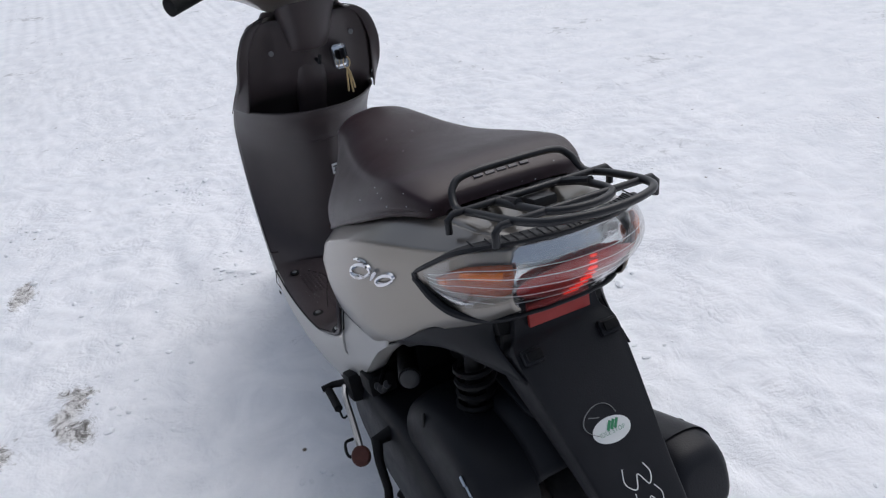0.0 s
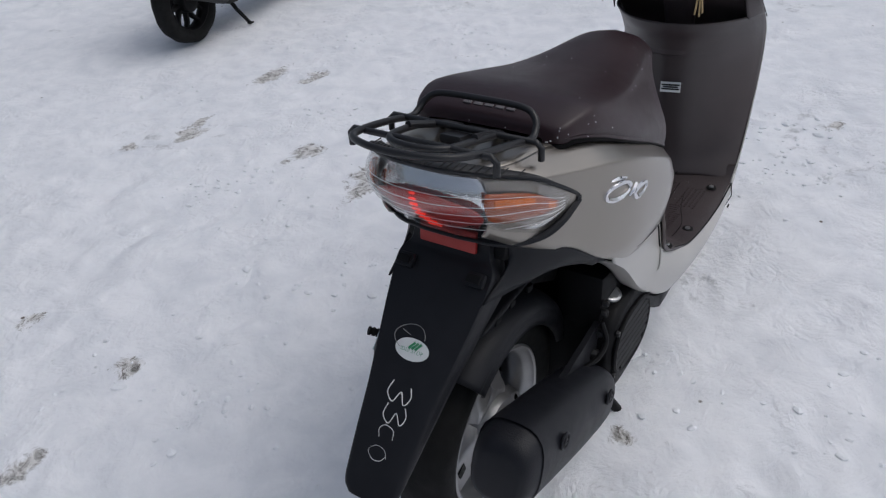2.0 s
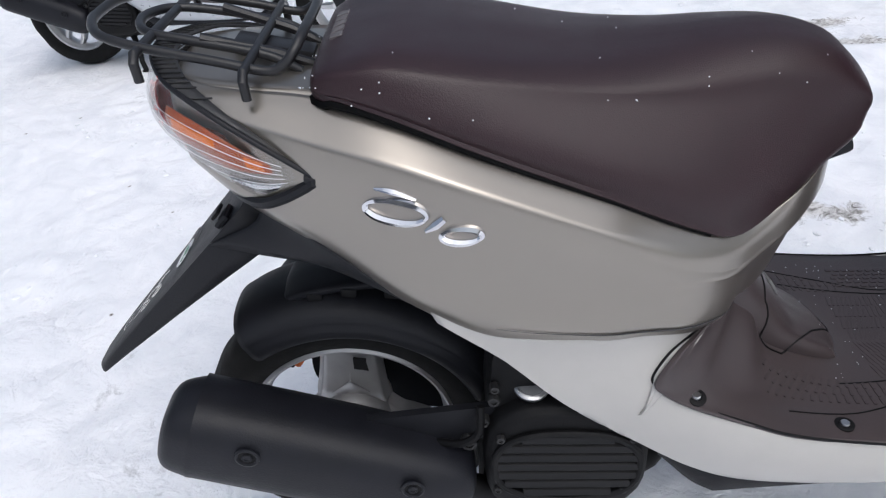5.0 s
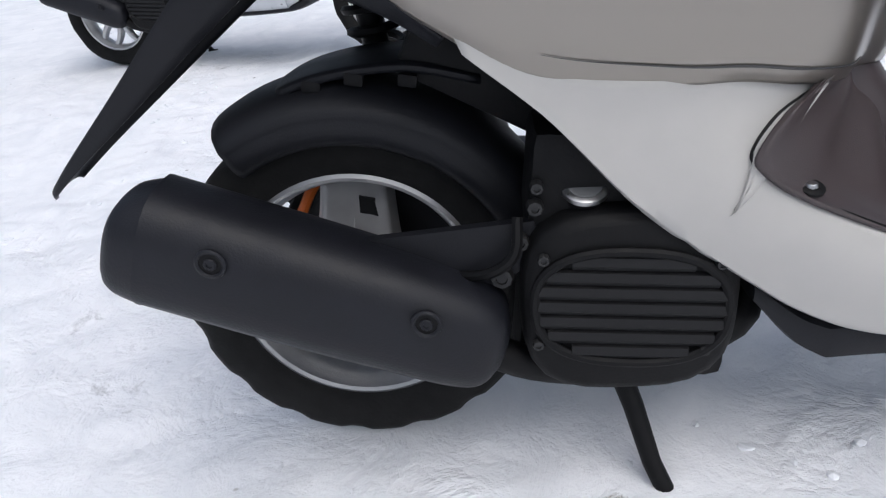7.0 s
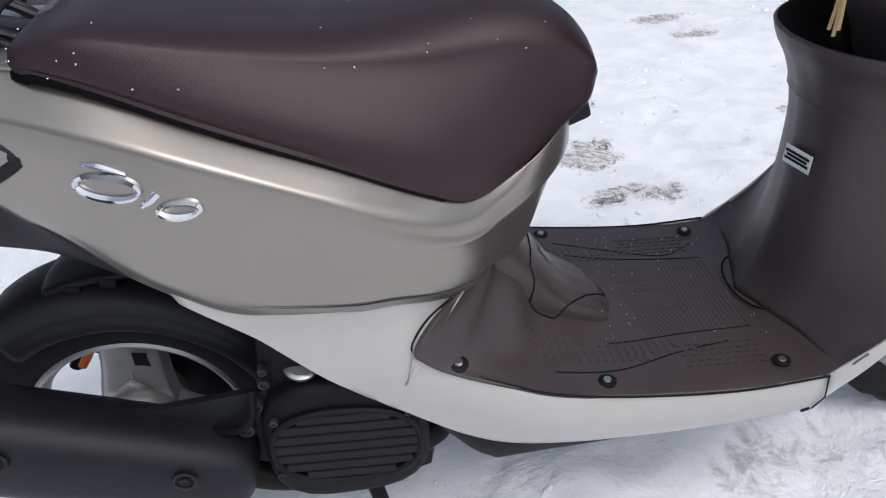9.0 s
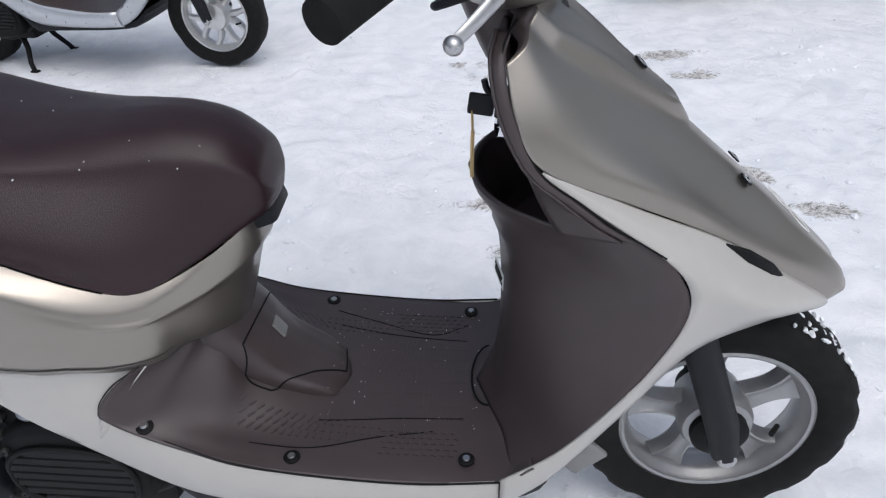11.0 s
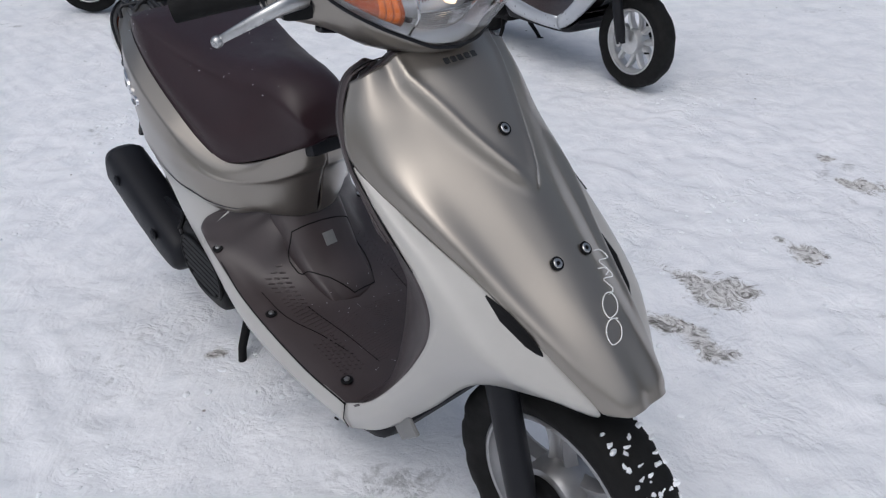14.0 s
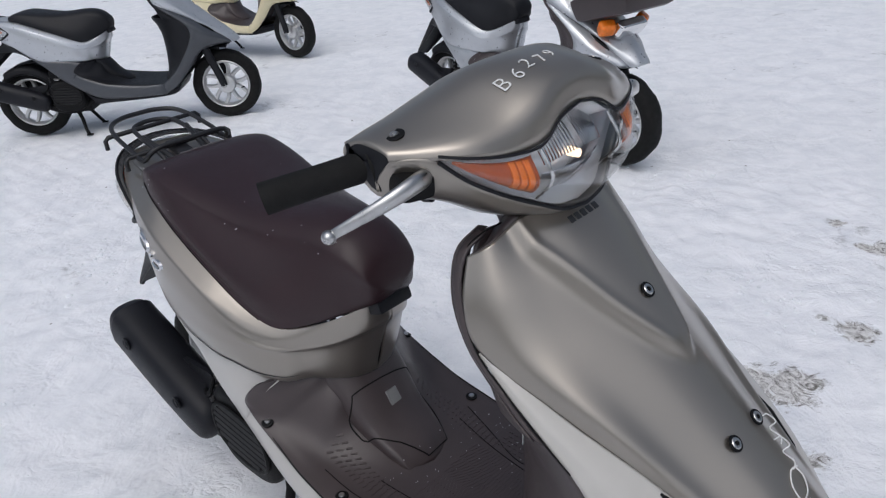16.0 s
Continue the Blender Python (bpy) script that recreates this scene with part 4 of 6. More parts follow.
    # border that runs up beside the pocket
    rows = [[(0.915, 0.152, 0.627), (0.950, 0.164, 0.628), (0.988, 0.171, 0.628)], [(0.904, 0.149, 0.642), (0.935, 0.164, 0.648), (0.962, 0.170, 0.645)], [(0.895, 0.147, 0.66), (0.914, 0.161, 0.674), (0.931, 0.168, 0.671)],
            [(0.880, 0.143, 0.70), (0.886, 0.155, 0.708), (0.893, 0.1645, 0.704)], [(0.862, 0.138, 0.755), (0.864, 0.148, 0.757), (0.869, 0.158, 0.757)], [(0.852, 0.118, 0.803), (0.854, 0.130, 0.804), (0.861, 0.138, 0.804)], [(0.858, 0.094, 0.822), (0.860, 0.100, 0.824), (0.868, 0.108, 0.824)]]
    back = lambda p: (p[0] - 0.013, p[1] + 0.001, p[2])
    pair("shield_border", half([[a, (b[0] - 0.006, b[1], b[2]), back(c)] for a, b, c in rows], 24, 8), S["floor"], base, "", 0.003)
    pair("shield_rim", half([[back(c), (c[0] - 0.006, c[1] + 0.003, c[2]), (c[0], c[1] + 0.0005, c[2])] for a, b, c in rows], 24, 6), S["floor"], base, "", 0.003)
    lip = out[-1, out.shape[1] // 6:]
    nr, c0 = len(out), out.shape[1] // 6
    rows = [lip, lip + (0.005, 0, 0.002)] + [out[int(nr * f), c0:] * np.array((1, 0.97, 1)) + (0.009, 0, 0) for f in (0.95, 0.85, 0.7, 0.55)] + [out[int(nr * 0.55), c0:] * np.array((0.2, 0.88, 1)) + (0.805, 0, -0.002)]
    pocket = np.stack([curve([r[j] for r in rows], 14) for j in range(len(lip))], 1)
    skin("pocket", both(pocket), S["floor"], base, "deep open pocket", 0.003)
    rows = [[(x, w, z), (x + 0.006, w * 0.7, z), (x - 0.002, w * 0.35, z), (x - 0.008, 0, z)] for z, x, w in ((0.50, 1.010, 0.120), (0.60, 0.968, 0.140), (0.66, 0.912, 0.150), (0.71, 0.888, 0.147), (0.76, 0.874, 0.140), (0.805, 0.860, 0.122), (0.822, 0.860, 0.10))]
    skin("back_panel", both(half(rows, 24, 14)), S["floor"], base, "panel behind the pocket", 0.003)
    # nose cover
    rows = []
    for c, m, e in (
        ((0.893, 0.0, 0.832), (0.884, 0.078, 0.828), (0.862, 0.138, 0.803)), ((0.950, 0.0, 0.790), (0.930, 0.092, 0.776), (0.870, 0.158, 0.757)), ((1.003, 0.0, 0.740), (0.975, 0.098, 0.722), (0.897, 0.164, 0.705)),
        ((1.070, 0.0, 0.678), (1.048, 0.090, 0.655), (0.995, 0.143, 0.650)), ((1.142, 0.0, 0.612), (1.122, 0.076, 0.592), (1.098, 0.113, 0.588)), ((1.215, 0.0, 0.545), (1.205, 0.056, 0.524), (1.185, 0.086, 0.518)),
        ((1.272, 0.0, 0.485), (1.266, 0.042, 0.473), (1.250, 0.064, 0.463)), ((1.290, 0.0, 0.455), (1.284, 0.034, 0.450), (1.262, 0.052, 0.449)),
    ):
        a, b, d = map(np.array, (c, m, e))
        k = 1.0 if c[2] > 0.62 else (0.4 if c[2] > 0.5 else 0.1)
        b = b if c[2] > 0.6 else b + np.array((0.004, 0.002, 0.004))
        rows.append([tuple(a), tuple(a * 0.55 + b * 0.45 + np.array((0.004, 0.002, 0.004))), tuple(b), tuple(b * 0.45 + d * 0.55 + k * np.array((0.010, 0.008, 0.003))), tuple(d)])
    nose = sheet([[(x, -w, z) for x, w, z in r[::-1]] + [(x, w, z) for x, w, z in r[1:]] for r in rows], 110 if q else 26, 95 if q else 17)
    if q:
        # the middle panel stands proud and tapers to a point
        for p in nose.reshape(-1, 3):
            gate = min(1.0, max(0.0, (1.075 - p[0]) / 0.03))
            edge = 0.088 * min(1.0, max(0.0, (1.072 - p[0]) / 0.165)) ** 0.75 - abs(p[1])
            k = min(1.0, max(0.0, edge / 0.016 + 0.5))
            ridge = math.exp(-((edge - 0.004) / 0.008) ** 2) if p[0] < 1.07 else 0.0
            lift = gate * (0.010 * k * k * (3 - 2 * k) + 0.004 * ridge)
            p += np.array((0.66, 0, 0.75)) * lift
    near_mid = np.maximum(0.0, 1 - (abs(nose[0][:, 1:2]) / 0.138) ** 2)
    lip = np.stack([nose[0], nose[0] + near_mid * np.array((-0.012, 0, 0.001)), nose[0] + near_mid * np.array((-0.034, 0, -0.008))], 0)
    skin("shield_top", lip, S["floor"], base, "", 0.002)
    NOSE[0] = nose
    skin("front_cover", nose, S["body"], base, S["body_label"], 0.003)
    if q:
        for (x, y, z) in ((1.010, 0, 0.749), (1.139, -0.028, 0.613), (1.139, 0.028, 0.613)):
            knob("cover_screw", 0.0095, 0.0018, IRON, base, (x, y, z), (0.68, y * 2, 0.72), "dark screw seat", 20, 0.001)
            knob("screw_head", 0.0068, 0.003, STEEL, base, (x, y, z), (0.68, y * 2, 0.72), "bright screw head", 14, 0.002)
            knob("screw_socket", 0.0026, 0.0034, IRON, base, (x, y, z), (0.68, y * 2, 0.72), "dark socket", 8)
    # air slot between nose and flank
    for s in (-1, 1):
        slot = [(1.098, s * 0.1155, 0.583), (1.125, s * 0.1075, 0.560), (1.16, s * 0.0965, 0.533), (1.185, s * 0.0875, 0.512)]
        tube("air_slot", slot, [0.002, 0.010, 0.009, 0.002], IRON, base, "dark air slot", 8)
    # steering neck
    st = [((x, 0, z), (1, 0, 0.1), (0, 1, 0), h, w) for x, z, h, w in ((0.888, 0.752, 0.030, 0.036), (0.884, 0.758, 0.036, 0.043), (0.872, 0.79, 0.04, 0.052), (0.855, 0.85, 0.045, 0.068), (0.85, 0.89, 0.05, 0.09))]
    skin("steering_neck", oval_loft(st, 20, 24, 3.0), S["floor"], base, "tapered steering column cover", closed_v=True, caps=True)
    # rib that runs down behind the pocket
    st = [((x, 0, z), (1, 0, 0.2), (0, 1, 0), 0.018, w) for x, z, w in ((0.945, 0.56, 0.030), (0.925, 0.62, 0.034), (0.898, 0.69, 0.036), (0.890, 0.765, 0.036))]
    skin("column_rib", oval_loft(st, 12, 16, 3.0), S["floor"], base, "", closed_v=True, caps=True)
    # under-floor tray
    st = [((x, 0, z), (0, 0, 1), (0, 1, 0), h, w) for x, z, h, w in ((0.380, 0.250, 0.012, 0.150), (0.436, 0.206, 0.025, 0.160), (0.50, 0.206, 0.026, 0.165), (0.86, 0.210, 0.020, 0.160), (0.93, 0.25, 0.01, 0.13))]
    skin("under_tray", oval_loft(st, 24, 24, 5.0), BLACK, base, "black under-floor tray", closed_v=True, caps=True)
    if q:
        for x, y, z in ((0.404, 0.172, 0.358), (0.578, 0.165, 0.294), (0.805, 0.153, 0.274)):
            for s in (-1, 1):
                knob("floor_screw_seat", 0.011, 0.003, IRON, base, (x, s * y, z), (0.12 if x < 0.5 else 0, s * 0.3 if x < 0.5 else 0, 1), "dark screw recess", 16, 0.002)
                knob("floor_screw", 0.0055, 0.004, STEEL, base, (x, s * y, z + 0.001), (0, 0, 1), "bright floor screw", 8)


COWL_TOP, NOSE = [None], [None]


def on_sheet(g, x, y):
    """Place and upward normal on a sheet that is given for both flanks, or for one and mirrored."""
    y0 = y if g[..., 1].max() > 0.001 else -abs(y)
    d = ((g[..., 0] - x) ** 2 + (g[..., 1] - y0) ** 2 - 0.02 * g[..., 2])[1:-1, 1:-1]
    i, j = np.unravel_index(int(np.argmin(d)), d.shape)
    i, j = i + 1, j + 1
    nrm = np.cross(g[i + 1, j] - g[i - 1, j], g[i, j + 1] - g[i, j - 1])
    nrm = nrm / np.linalg.norm(nrm) * (1 if nrm[2] > 0 else -1)
    k = np.array((1, -1 if y0 != y else 1, 1))
    return np.array((x, y, g[i, j][2] - (nrm[0] * (x - g[i, j][0]) + nrm[1] * (y0 - g[i, j][1])) / max(0.2, nrm[2]))), nrm * k


def handlebar(base, S, q):
    hb = new("handlebar")
    hb.parent = base
    hb["label"] = S.get("bar_label", "handlebar in a taupe metallic cowl with a wide clear headlight")
    # lens edge: top and bottom, from the tip to the middle
    lens = [
        [(0.880, 0.176, 0.938), (0.881, 0.1765, 0.935), (0.880, 0.176, 0.932)],
        [(0.902, 0.150, 0.933), (0.906, 0.151, 0.918), (0.893, 0.148, 0.906)],
        [(0.920, 0.110, 0.928), (0.932, 0.112, 0.900), (0.908, 0.106, 0.879)],
        [(0.930, 0.072, 0.930), (0.950, 0.072, 0.893), (0.922, 0.068, 0.860)],
        [(0.928, 0.040, 0.948), (0.962, 0.040, 0.896), (0.932, 0.038, 0.847)],
        [(0.926, 0.000, 0.956), (0.968, 0.000, 0.898), (0.936, 0.000, 0.842)],
    ]
    h = half(lens, 30, 12)
    full = np.concatenate([h, flip(h)[::-1][1:]], 0)
    top, low = np.array([p[0] for p in full]), np.array([p[-1] for p in full])
    # upper cowl, from the lens edge over the top to the rider's side
    rows = []
    for y, tx, tz, bx, bz in ((0.207, 0.806, 0.944, 0.778, 0.926), (0.204, 0.810, 0.949, 0.772, 0.932), (0.185, 0.816, 0.953, 0.770, 0.937), (0.150, 0.828, 0.963, 0.768, 0.942), (0.105, 0.842, 0.980, 0.772, 0.954), (0.065, 0.850, 0.995, 0.778, 0.966), (0.030, 0.855, 1.001, 0.784, 0.970), (0.0, 0.857, 1.002, 0.786, 0.971)):
        i = int(np.argmin(abs(h[:, 0, 1] + y)))
        f = h[i, 0]
        fx, fz = (f[0], f[2]) if y < 0.176 else (0.880 - (y - 0.176) * 1.2, 0.934)
        fy = y
        k = 0.68 - 0.16 * min(1.0, max(0.0, (y - 0.05) / 0.07))
        rows.append([(fx, fy, fz), (fx * 0.78 + tx * 0.22 + 0.004 * (k - 0.45) / 0.2, fy, fz * (1 - k) + tz * k + 0.003 * (k - 0.45) / 0.2), (tx, y, tz), (bx * 0.6 + tx * 0.4, y, bz * 0.5 + tz * 0.5 + 0.004), (bx, y, bz), (bx + 0.006, y, bz - 0.022)])
    over = half(rows, 30, 20)
    COWL_TOP[0] = over
    skin("upper_cowl", np.concatenate([half(rows, 30, 20), flip(half(rows, 30, 20))[::-1][1:]], 0), S["body"], hb, "", 0.003)
    rows = []
    for y, bx, bz, mz in ((0.207, 0.806, 0.905, 0.898), (0.204, 0.800, 0.900, 0.891), (0.18, 0.795, 0.894, 0.884), (0.14, 0.79, 0.886, 0.870), (0.09, 0.80, 0.865, 0.842), (0.04, 0.81, 0.855, 0.832), (0.0, 0.81, 0.855, 0.83)):
        i = int(np.argmin(abs(h[:, -1, 1] + y)))
        f = h[i, -1]
        fx, fz = (f[0], f[2]) if y < 0.176 else (0.880 - (y - 0.176) * 1.2, 0.934)
        rows.append([(fx, y, fz), (fx - 0.02, y, (fz + mz) / 2 - 0.004), ((fx + bx) / 2, y, mz), (bx, y, bz), (bx - 0.02, y, bz + 0.03), (bx - 0.024, y, 0.94)])
    under = half(rows, 24, 14)
    for e in (lambda g: g, flip):
        rim = np.concatenate([e(over)[0], e(under)[0][::-1]], 0)
        c = rim.mean(0)
        skin("end_cap", np.stack([rim, rim * 0.94 + c * 0.06, rim * 0.45 + c * 0.55, rim * 0.02 + c * 0.98], 0), BLACK, hb, "black end cap", 0.002, closed_v=True)
    skin("lower_cowl", np.concatenate([half(rows, 24, 14), flip(half(rows, 24, 14))[::-1][1:]], 0), S["body"], hb, "", 0.003)
    hl = new("headlight")
    hl.parent = hb
    hl["label"] = "clear headlight with amber indicators, lit"
    skin("lens", full, GLASS, hl, "clear curved lens", 0.0025).visible_shadow = False
    mid = np.array((0.86, 0.0, 0.90))

    def shrink(g, k, dx=0.0):
        return mid + (g - mid) * np.array((k, k, k)) + np.array((dx, 0, 0))

    skin("bowl", np.concatenate([shrink(full, 0.97, -0.01)[:, :1], shrink(full, 0.75, -0.03)[:, 1:-1], shrink(full, 0.97, -0.01)[:, -1:]], 1), FACET, hl, "bright reflector", 0.002)
    for g in (h, flip(h)):
        skin("indicator", shrink(inset(g, 0.06, 0.50, lambda u: 0.40 - 0.33 * u ** 0.4, lambda u: 0.60 + 0.20 * u), 0.965, -0.002), DEEPAMBER, hl, "amber indicator", 0.002)
        for u0 in (0.36, 0.40, 0.44):
            skin("indicator_bulb", shrink(inset(g, u0, u0 + 0.032, lambda u: 0.12, lambda u: 0.74, 5, 9), 0.970, -0.001), AMBER, hl, "bright amber bulb cover", 0.002)
        tube("bowl_ring", list(shrink(inset(g, 0.60, 0.62, lambda u: 0.02, lambda u: 0.98, 2, 14)[0], 0.93, -0.006)), 0.0022, MIRROR, hl, "", 6)
        for k in range(12):
            u0 = 0.64 + 0.029 * k
            ln = shrink(inset(g, u0, u0 + 0.02, lambda u: 0.06, lambda u: 0.42, 2, 8)[0], 0.82, -0.018)
            tube("bowl_flute", list(ln), 0.0010, MIRROR, hl, "", 5)
        for k in range(11):
            v0 = 0.60 + 0.032 * k
            ln = shrink(inset(g, 0.64, 1.0, lambda u: v0, lambda u: v0 + 0.01, 12, 2)[:, 0], 0.82, -0.020)
            tube("bowl_flute", list(ln), 0.0009, MIRROR, hl, "", 5)
    tube("gasket", list(low), 0.0022, BLACK, hl, "black gasket", 8)
    tube("gasket", list(top), 0.0016, BLACK, hl, "", 8)
    knob("bulb", 0.0055, 0.014, WARM if S.get("lit") else MIRROR, hl, (0.912, 0.0, 0.898), (1, 0, 0), "glowing headlight bulb", 14)
    knob("bulb_shroud", 0.018, 0.012, S.get("shroud", REDLENS), hl, (0.892, 0.0, 0.898), (1, 0, 0), "", 16)
    for s in (-1, 1):
        tube("grip", [(0.800, s * 0.190, 0.918), (0.770, s * 0.238, 0.908), (0.738, s * 0.290, 0.897)], [0.0165, 0.0160, 0.0170], RUBBER, hb, "ribbed black rubber grip", 18, 0)
        tube("grip_flange", [(0.803, s * 0.186, 0.919), (0.797, s * 0.195, 0.917)], 0.026, RUBBER, hb, "", 18)
        lever = new("brake_lever")
        lever.parent = hb
        lever["label"] = "curved polished alloy brake lever"
        rows = [[(x + 0.006 * w * a, y, z + 0.0105 * w * b) for a, b in ((-1, -0.6), (-1, 0.6), (0, 1), (1, 0.6), (1, -0.6), (0, -1))] for x, y, z, w in ((0.862, s * 0.172, 0.914, 0.8), (0.868, s * 0.190, 0.916, 0.95), (0.870, s * 0.212, 0.914, 0.9), (0.862, s * 0.237, 0.905, 0.75), (0.844, s * 0.260, 0.891, 0.6), (0.826, s * 0.276, 0.878, 0.5))]
        skin("blade", sheet(rows, 20, 12, True), STEEL, lever, "flat polished blade", closed_v=True, caps=True)
        skin("ball", place(lathe_grid([(0.0075 * math.sin(t), 0.0075 * math.cos(t)) for t in np.linspace(0, math.pi, 9)], 14), 0.824, s * 0.279, 0.876), STEEL, lever, closed_u=True)
        block("perch", (0.040, 0.04, 0.030), IRON, hb, (0.846, s * 0.184, 0.906), (0, 0, s * 20), 0.009, "black lever perch")
        if q:
            knob("cowl_hole", 0.0115, 0.0035, IRON, hb, (0.828, s * 0.182, 0.9495), (-0.05, s * 0.3, 1), "dark screw hole", 16, 0.002)
            knob("hole_screw", 0.0045, 0.0045, STEEL, hb, (0.828, s * 0.182, 0.9495), (-0.05, s * 0.3, 1), "", 8, 0.001)
    tube("cable", [(0.84, -0.15, 0.875), (0.80, -0.12, 0.855), (0.82, -0.07, 0.85), (0.86, -0.045, 0.85)], 0.004, BLACK, hb, "black brake cable", 8, 20)
# ---- ground ----
def snow_material():
    m = bpy.data.materials.new("trampled_snow")
    m.use_nodes = True
    n, l = m.node_tree.nodes, m.node_tree.links
    b = n["Principled BSDF"]
    co = n.new("ShaderNodeTexCoord")

    def tex(scale, detail=5.0, dist=0.0, rough=0.55):
        t = n.new("ShaderNodeTexNoise")
        t.inputs["Scale"].default_value, t.inputs["Detail"].default_value = scale, detail
        t.inputs["Distortion"].default_value, t.inputs["Roughness"].default_value = dist, rough
        l.new(co.outputs["Object"], t.inputs[0])
        return t

    wide, mid, fine = tex(0.8, 4), tex(7, 6, 0.6, 0.62), tex(70, 5, 0.3, 0.7)
    ramp = n.new("ShaderNodeValToRGB")
    ramp.color_ramp.elements[0].position, ramp.color_ramp.elements[0].color = 0.30, (0.78, 0.80, 0.84, 1)
    ramp.color_ramp.elements[1].position, ramp.color_ramp.elements[1].color = 0.62, (0.90, 0.91, 0.94, 1)
    l.new(mid.outputs[0], ramp.inputs[0])
    # brownish ice showing through where the snow is worn
    dirt = n.new("ShaderNodeAttribute")
    dirt.attribute_name = "worn"
    mul = n.new("ShaderNodeMath")
    mul.operation = "MULTIPLY_ADD"
    l.new(dirt.outputs["Fac"], mul.inputs[0])
    mul.inputs[1].default_value = 0.92
    sub = n.new("ShaderNodeMath")
    sub.operation = "SUBTRACT"
    mid2 = tex(26, 8, 2.0, 0.75)
    l.new(mid2.outputs[0], sub.inputs[1])
    sub.inputs[0].default_value = 0.0
    l.new(sub.outputs[0], mul.inputs[2])
    edge = n.new("ShaderNodeMapRange")
    edge.inputs[1].default_value, edge.inputs[2].default_value = 0.0, 0.22
    l.new(mul.outputs[0], edge.inputs[0])
    mix = n.new("ShaderNodeMix")
    mix.data_type = "RGBA"
    l.new(edge.outputs[0], mix.inputs[0]), l.new(ramp.outputs[0], mix.inputs[6])
    soil = n.new("ShaderNodeValToRGB")
    soil.color_ramp.elements[0].color, soil.color_ramp.elements[1].color = (0.13, 0.12, 0.11, 1), (0.72, 0.71, 0.70, 1)
    soil.color_ramp.elements[0].position, soil.color_ramp.elements[1].position = 0.37, 0.56
    l.new(mid2.outputs[0], soil.inputs[0]), l.new(soil.outputs[0], mix.inputs[7])
    # grit and bits of straw lying on the snow
    grit = n.new("ShaderNodeTexVoronoi")
    grit.inputs["Scale"].default_value = 11
    l.new(co.outputs["Object"], grit.inputs["Vector"])
    near_bit, some, both_of = n.new("ShaderNodeMapRange"), n.new("ShaderNodeMapRange"), n.new("ShaderNodeMath")
    near_bit.inputs[1].default_value, near_bit.inputs[2].default_value = 0.075, 0.04
    some.inputs[1].default_value, some.inputs[2].default_value = 0.74, 0.78
    both_of.operation = "MULTIPLY"
    l.new(grit.outputs["Distance"], near_bit.inputs[0]), l.new(grit.outputs["Color"], some.inputs[0])
    l.new(near_bit.outputs[0], both_of.inputs[0]), l.new(some.outputs[0], both_of.inputs[1])
    bits = n.new("ShaderNodeMix")
    bits.data_type = "RGBA"
    bits.inputs[7].default_value = (0.12, 0.10, 0.08, 1)
    smear, rare, smudge = tex(15, 8, 0.5, 0.72), tex(1.7, 3, 0.4), n.new("ShaderNodeMapRange")
    smudge.inputs[1].default_value, smudge.inputs[2].default_value = 1.20, 1.34
    summed = n.new("ShaderNodeMath")
    l.new(smear.outputs[0], summed.inputs[0]), l.new(rare.outputs[0], summed.inputs[1]), l.new(summed.outputs[0], smudge.inputs[0])
    grey_ice = n.new("ShaderNodeMix")
    grey_ice.data_type = "RGBA"
    grey_ice.inputs[7].default_value = (0.52, 0.53, 0.55, 1)
    l.new(smudge.outputs[0], grey_ice.inputs[0]), l.new(mix.outputs[2], grey_ice.inputs[6])
    l.new(both_of.outputs[0], bits.inputs[0]), l.new(grey_ice.outputs[2], bits.inputs[6])
    l.new(bits.outputs[2], b.inputs["Base Color"])
    b.inputs["Roughness"].default_value = 0.62
    b.inputs["Specular IOR Level"].default_value = 0.25
    crumb = n.new("ShaderNodeTexVoronoi")
    crumb.inputs["Scale"].default_value, crumb.inputs["Randomness"].default_value = 42, 1.0
    warp = n.new("ShaderNodeVectorMath")
    warp.operation = "MULTIPLY_ADD"
    warp.inputs[1].default_value = (0.14, 0.14, 0.14)
    l.new(mid.outputs[1], warp.inputs[0]), l.new(co.outputs["Object"], warp.inputs[2]), l.new(warp.outputs[0], crumb.inputs["Vector"])
    patch = tex(3.0, 4, 0.5)
    gate = n.new("ShaderNodeMapRange")
    gate.inputs[1].default_value, gate.inputs[2].default_value = 0.48, 0.66
    l.new(patch.outputs[0], gate.inputs[0])
    lumps = n.new("ShaderNodeMath")
    lumps.operation = "MULTIPLY"
    l.new(crumb.outputs["Distance"], lumps.inputs[0]), l.new(gate.outputs[0], lumps.inputs[1])
    ridge = tex(9, 8, 0.8, 0.60)
    total = n.new("ShaderNodeMath")
    total.operation = "MULTIPLY_ADD"
    l.new(lumps.outputs[0], total.inputs[0]), l.new(ridge.outputs[0], total.inputs[2])
    total.inputs[1].default_value = -0.50
    add = n.new("ShaderNodeMath")
    add.operation = "MULTIPLY_ADD"
    l.new(fine.outputs[0], add.inputs[0]), l.new(total.outputs[0], add.inputs[2])
    add.inputs[1].default_value = 0.22
    bp = n.new("ShaderNodeBump")
    bp.inputs["Strength"].default_value, bp.inputs["Distance"].default_value = 0.80, 0.013
    l.new(add.outputs[0], bp.inputs["Height"]), l.new(bp.outputs[0], b.inputs["Normal"])
    return m


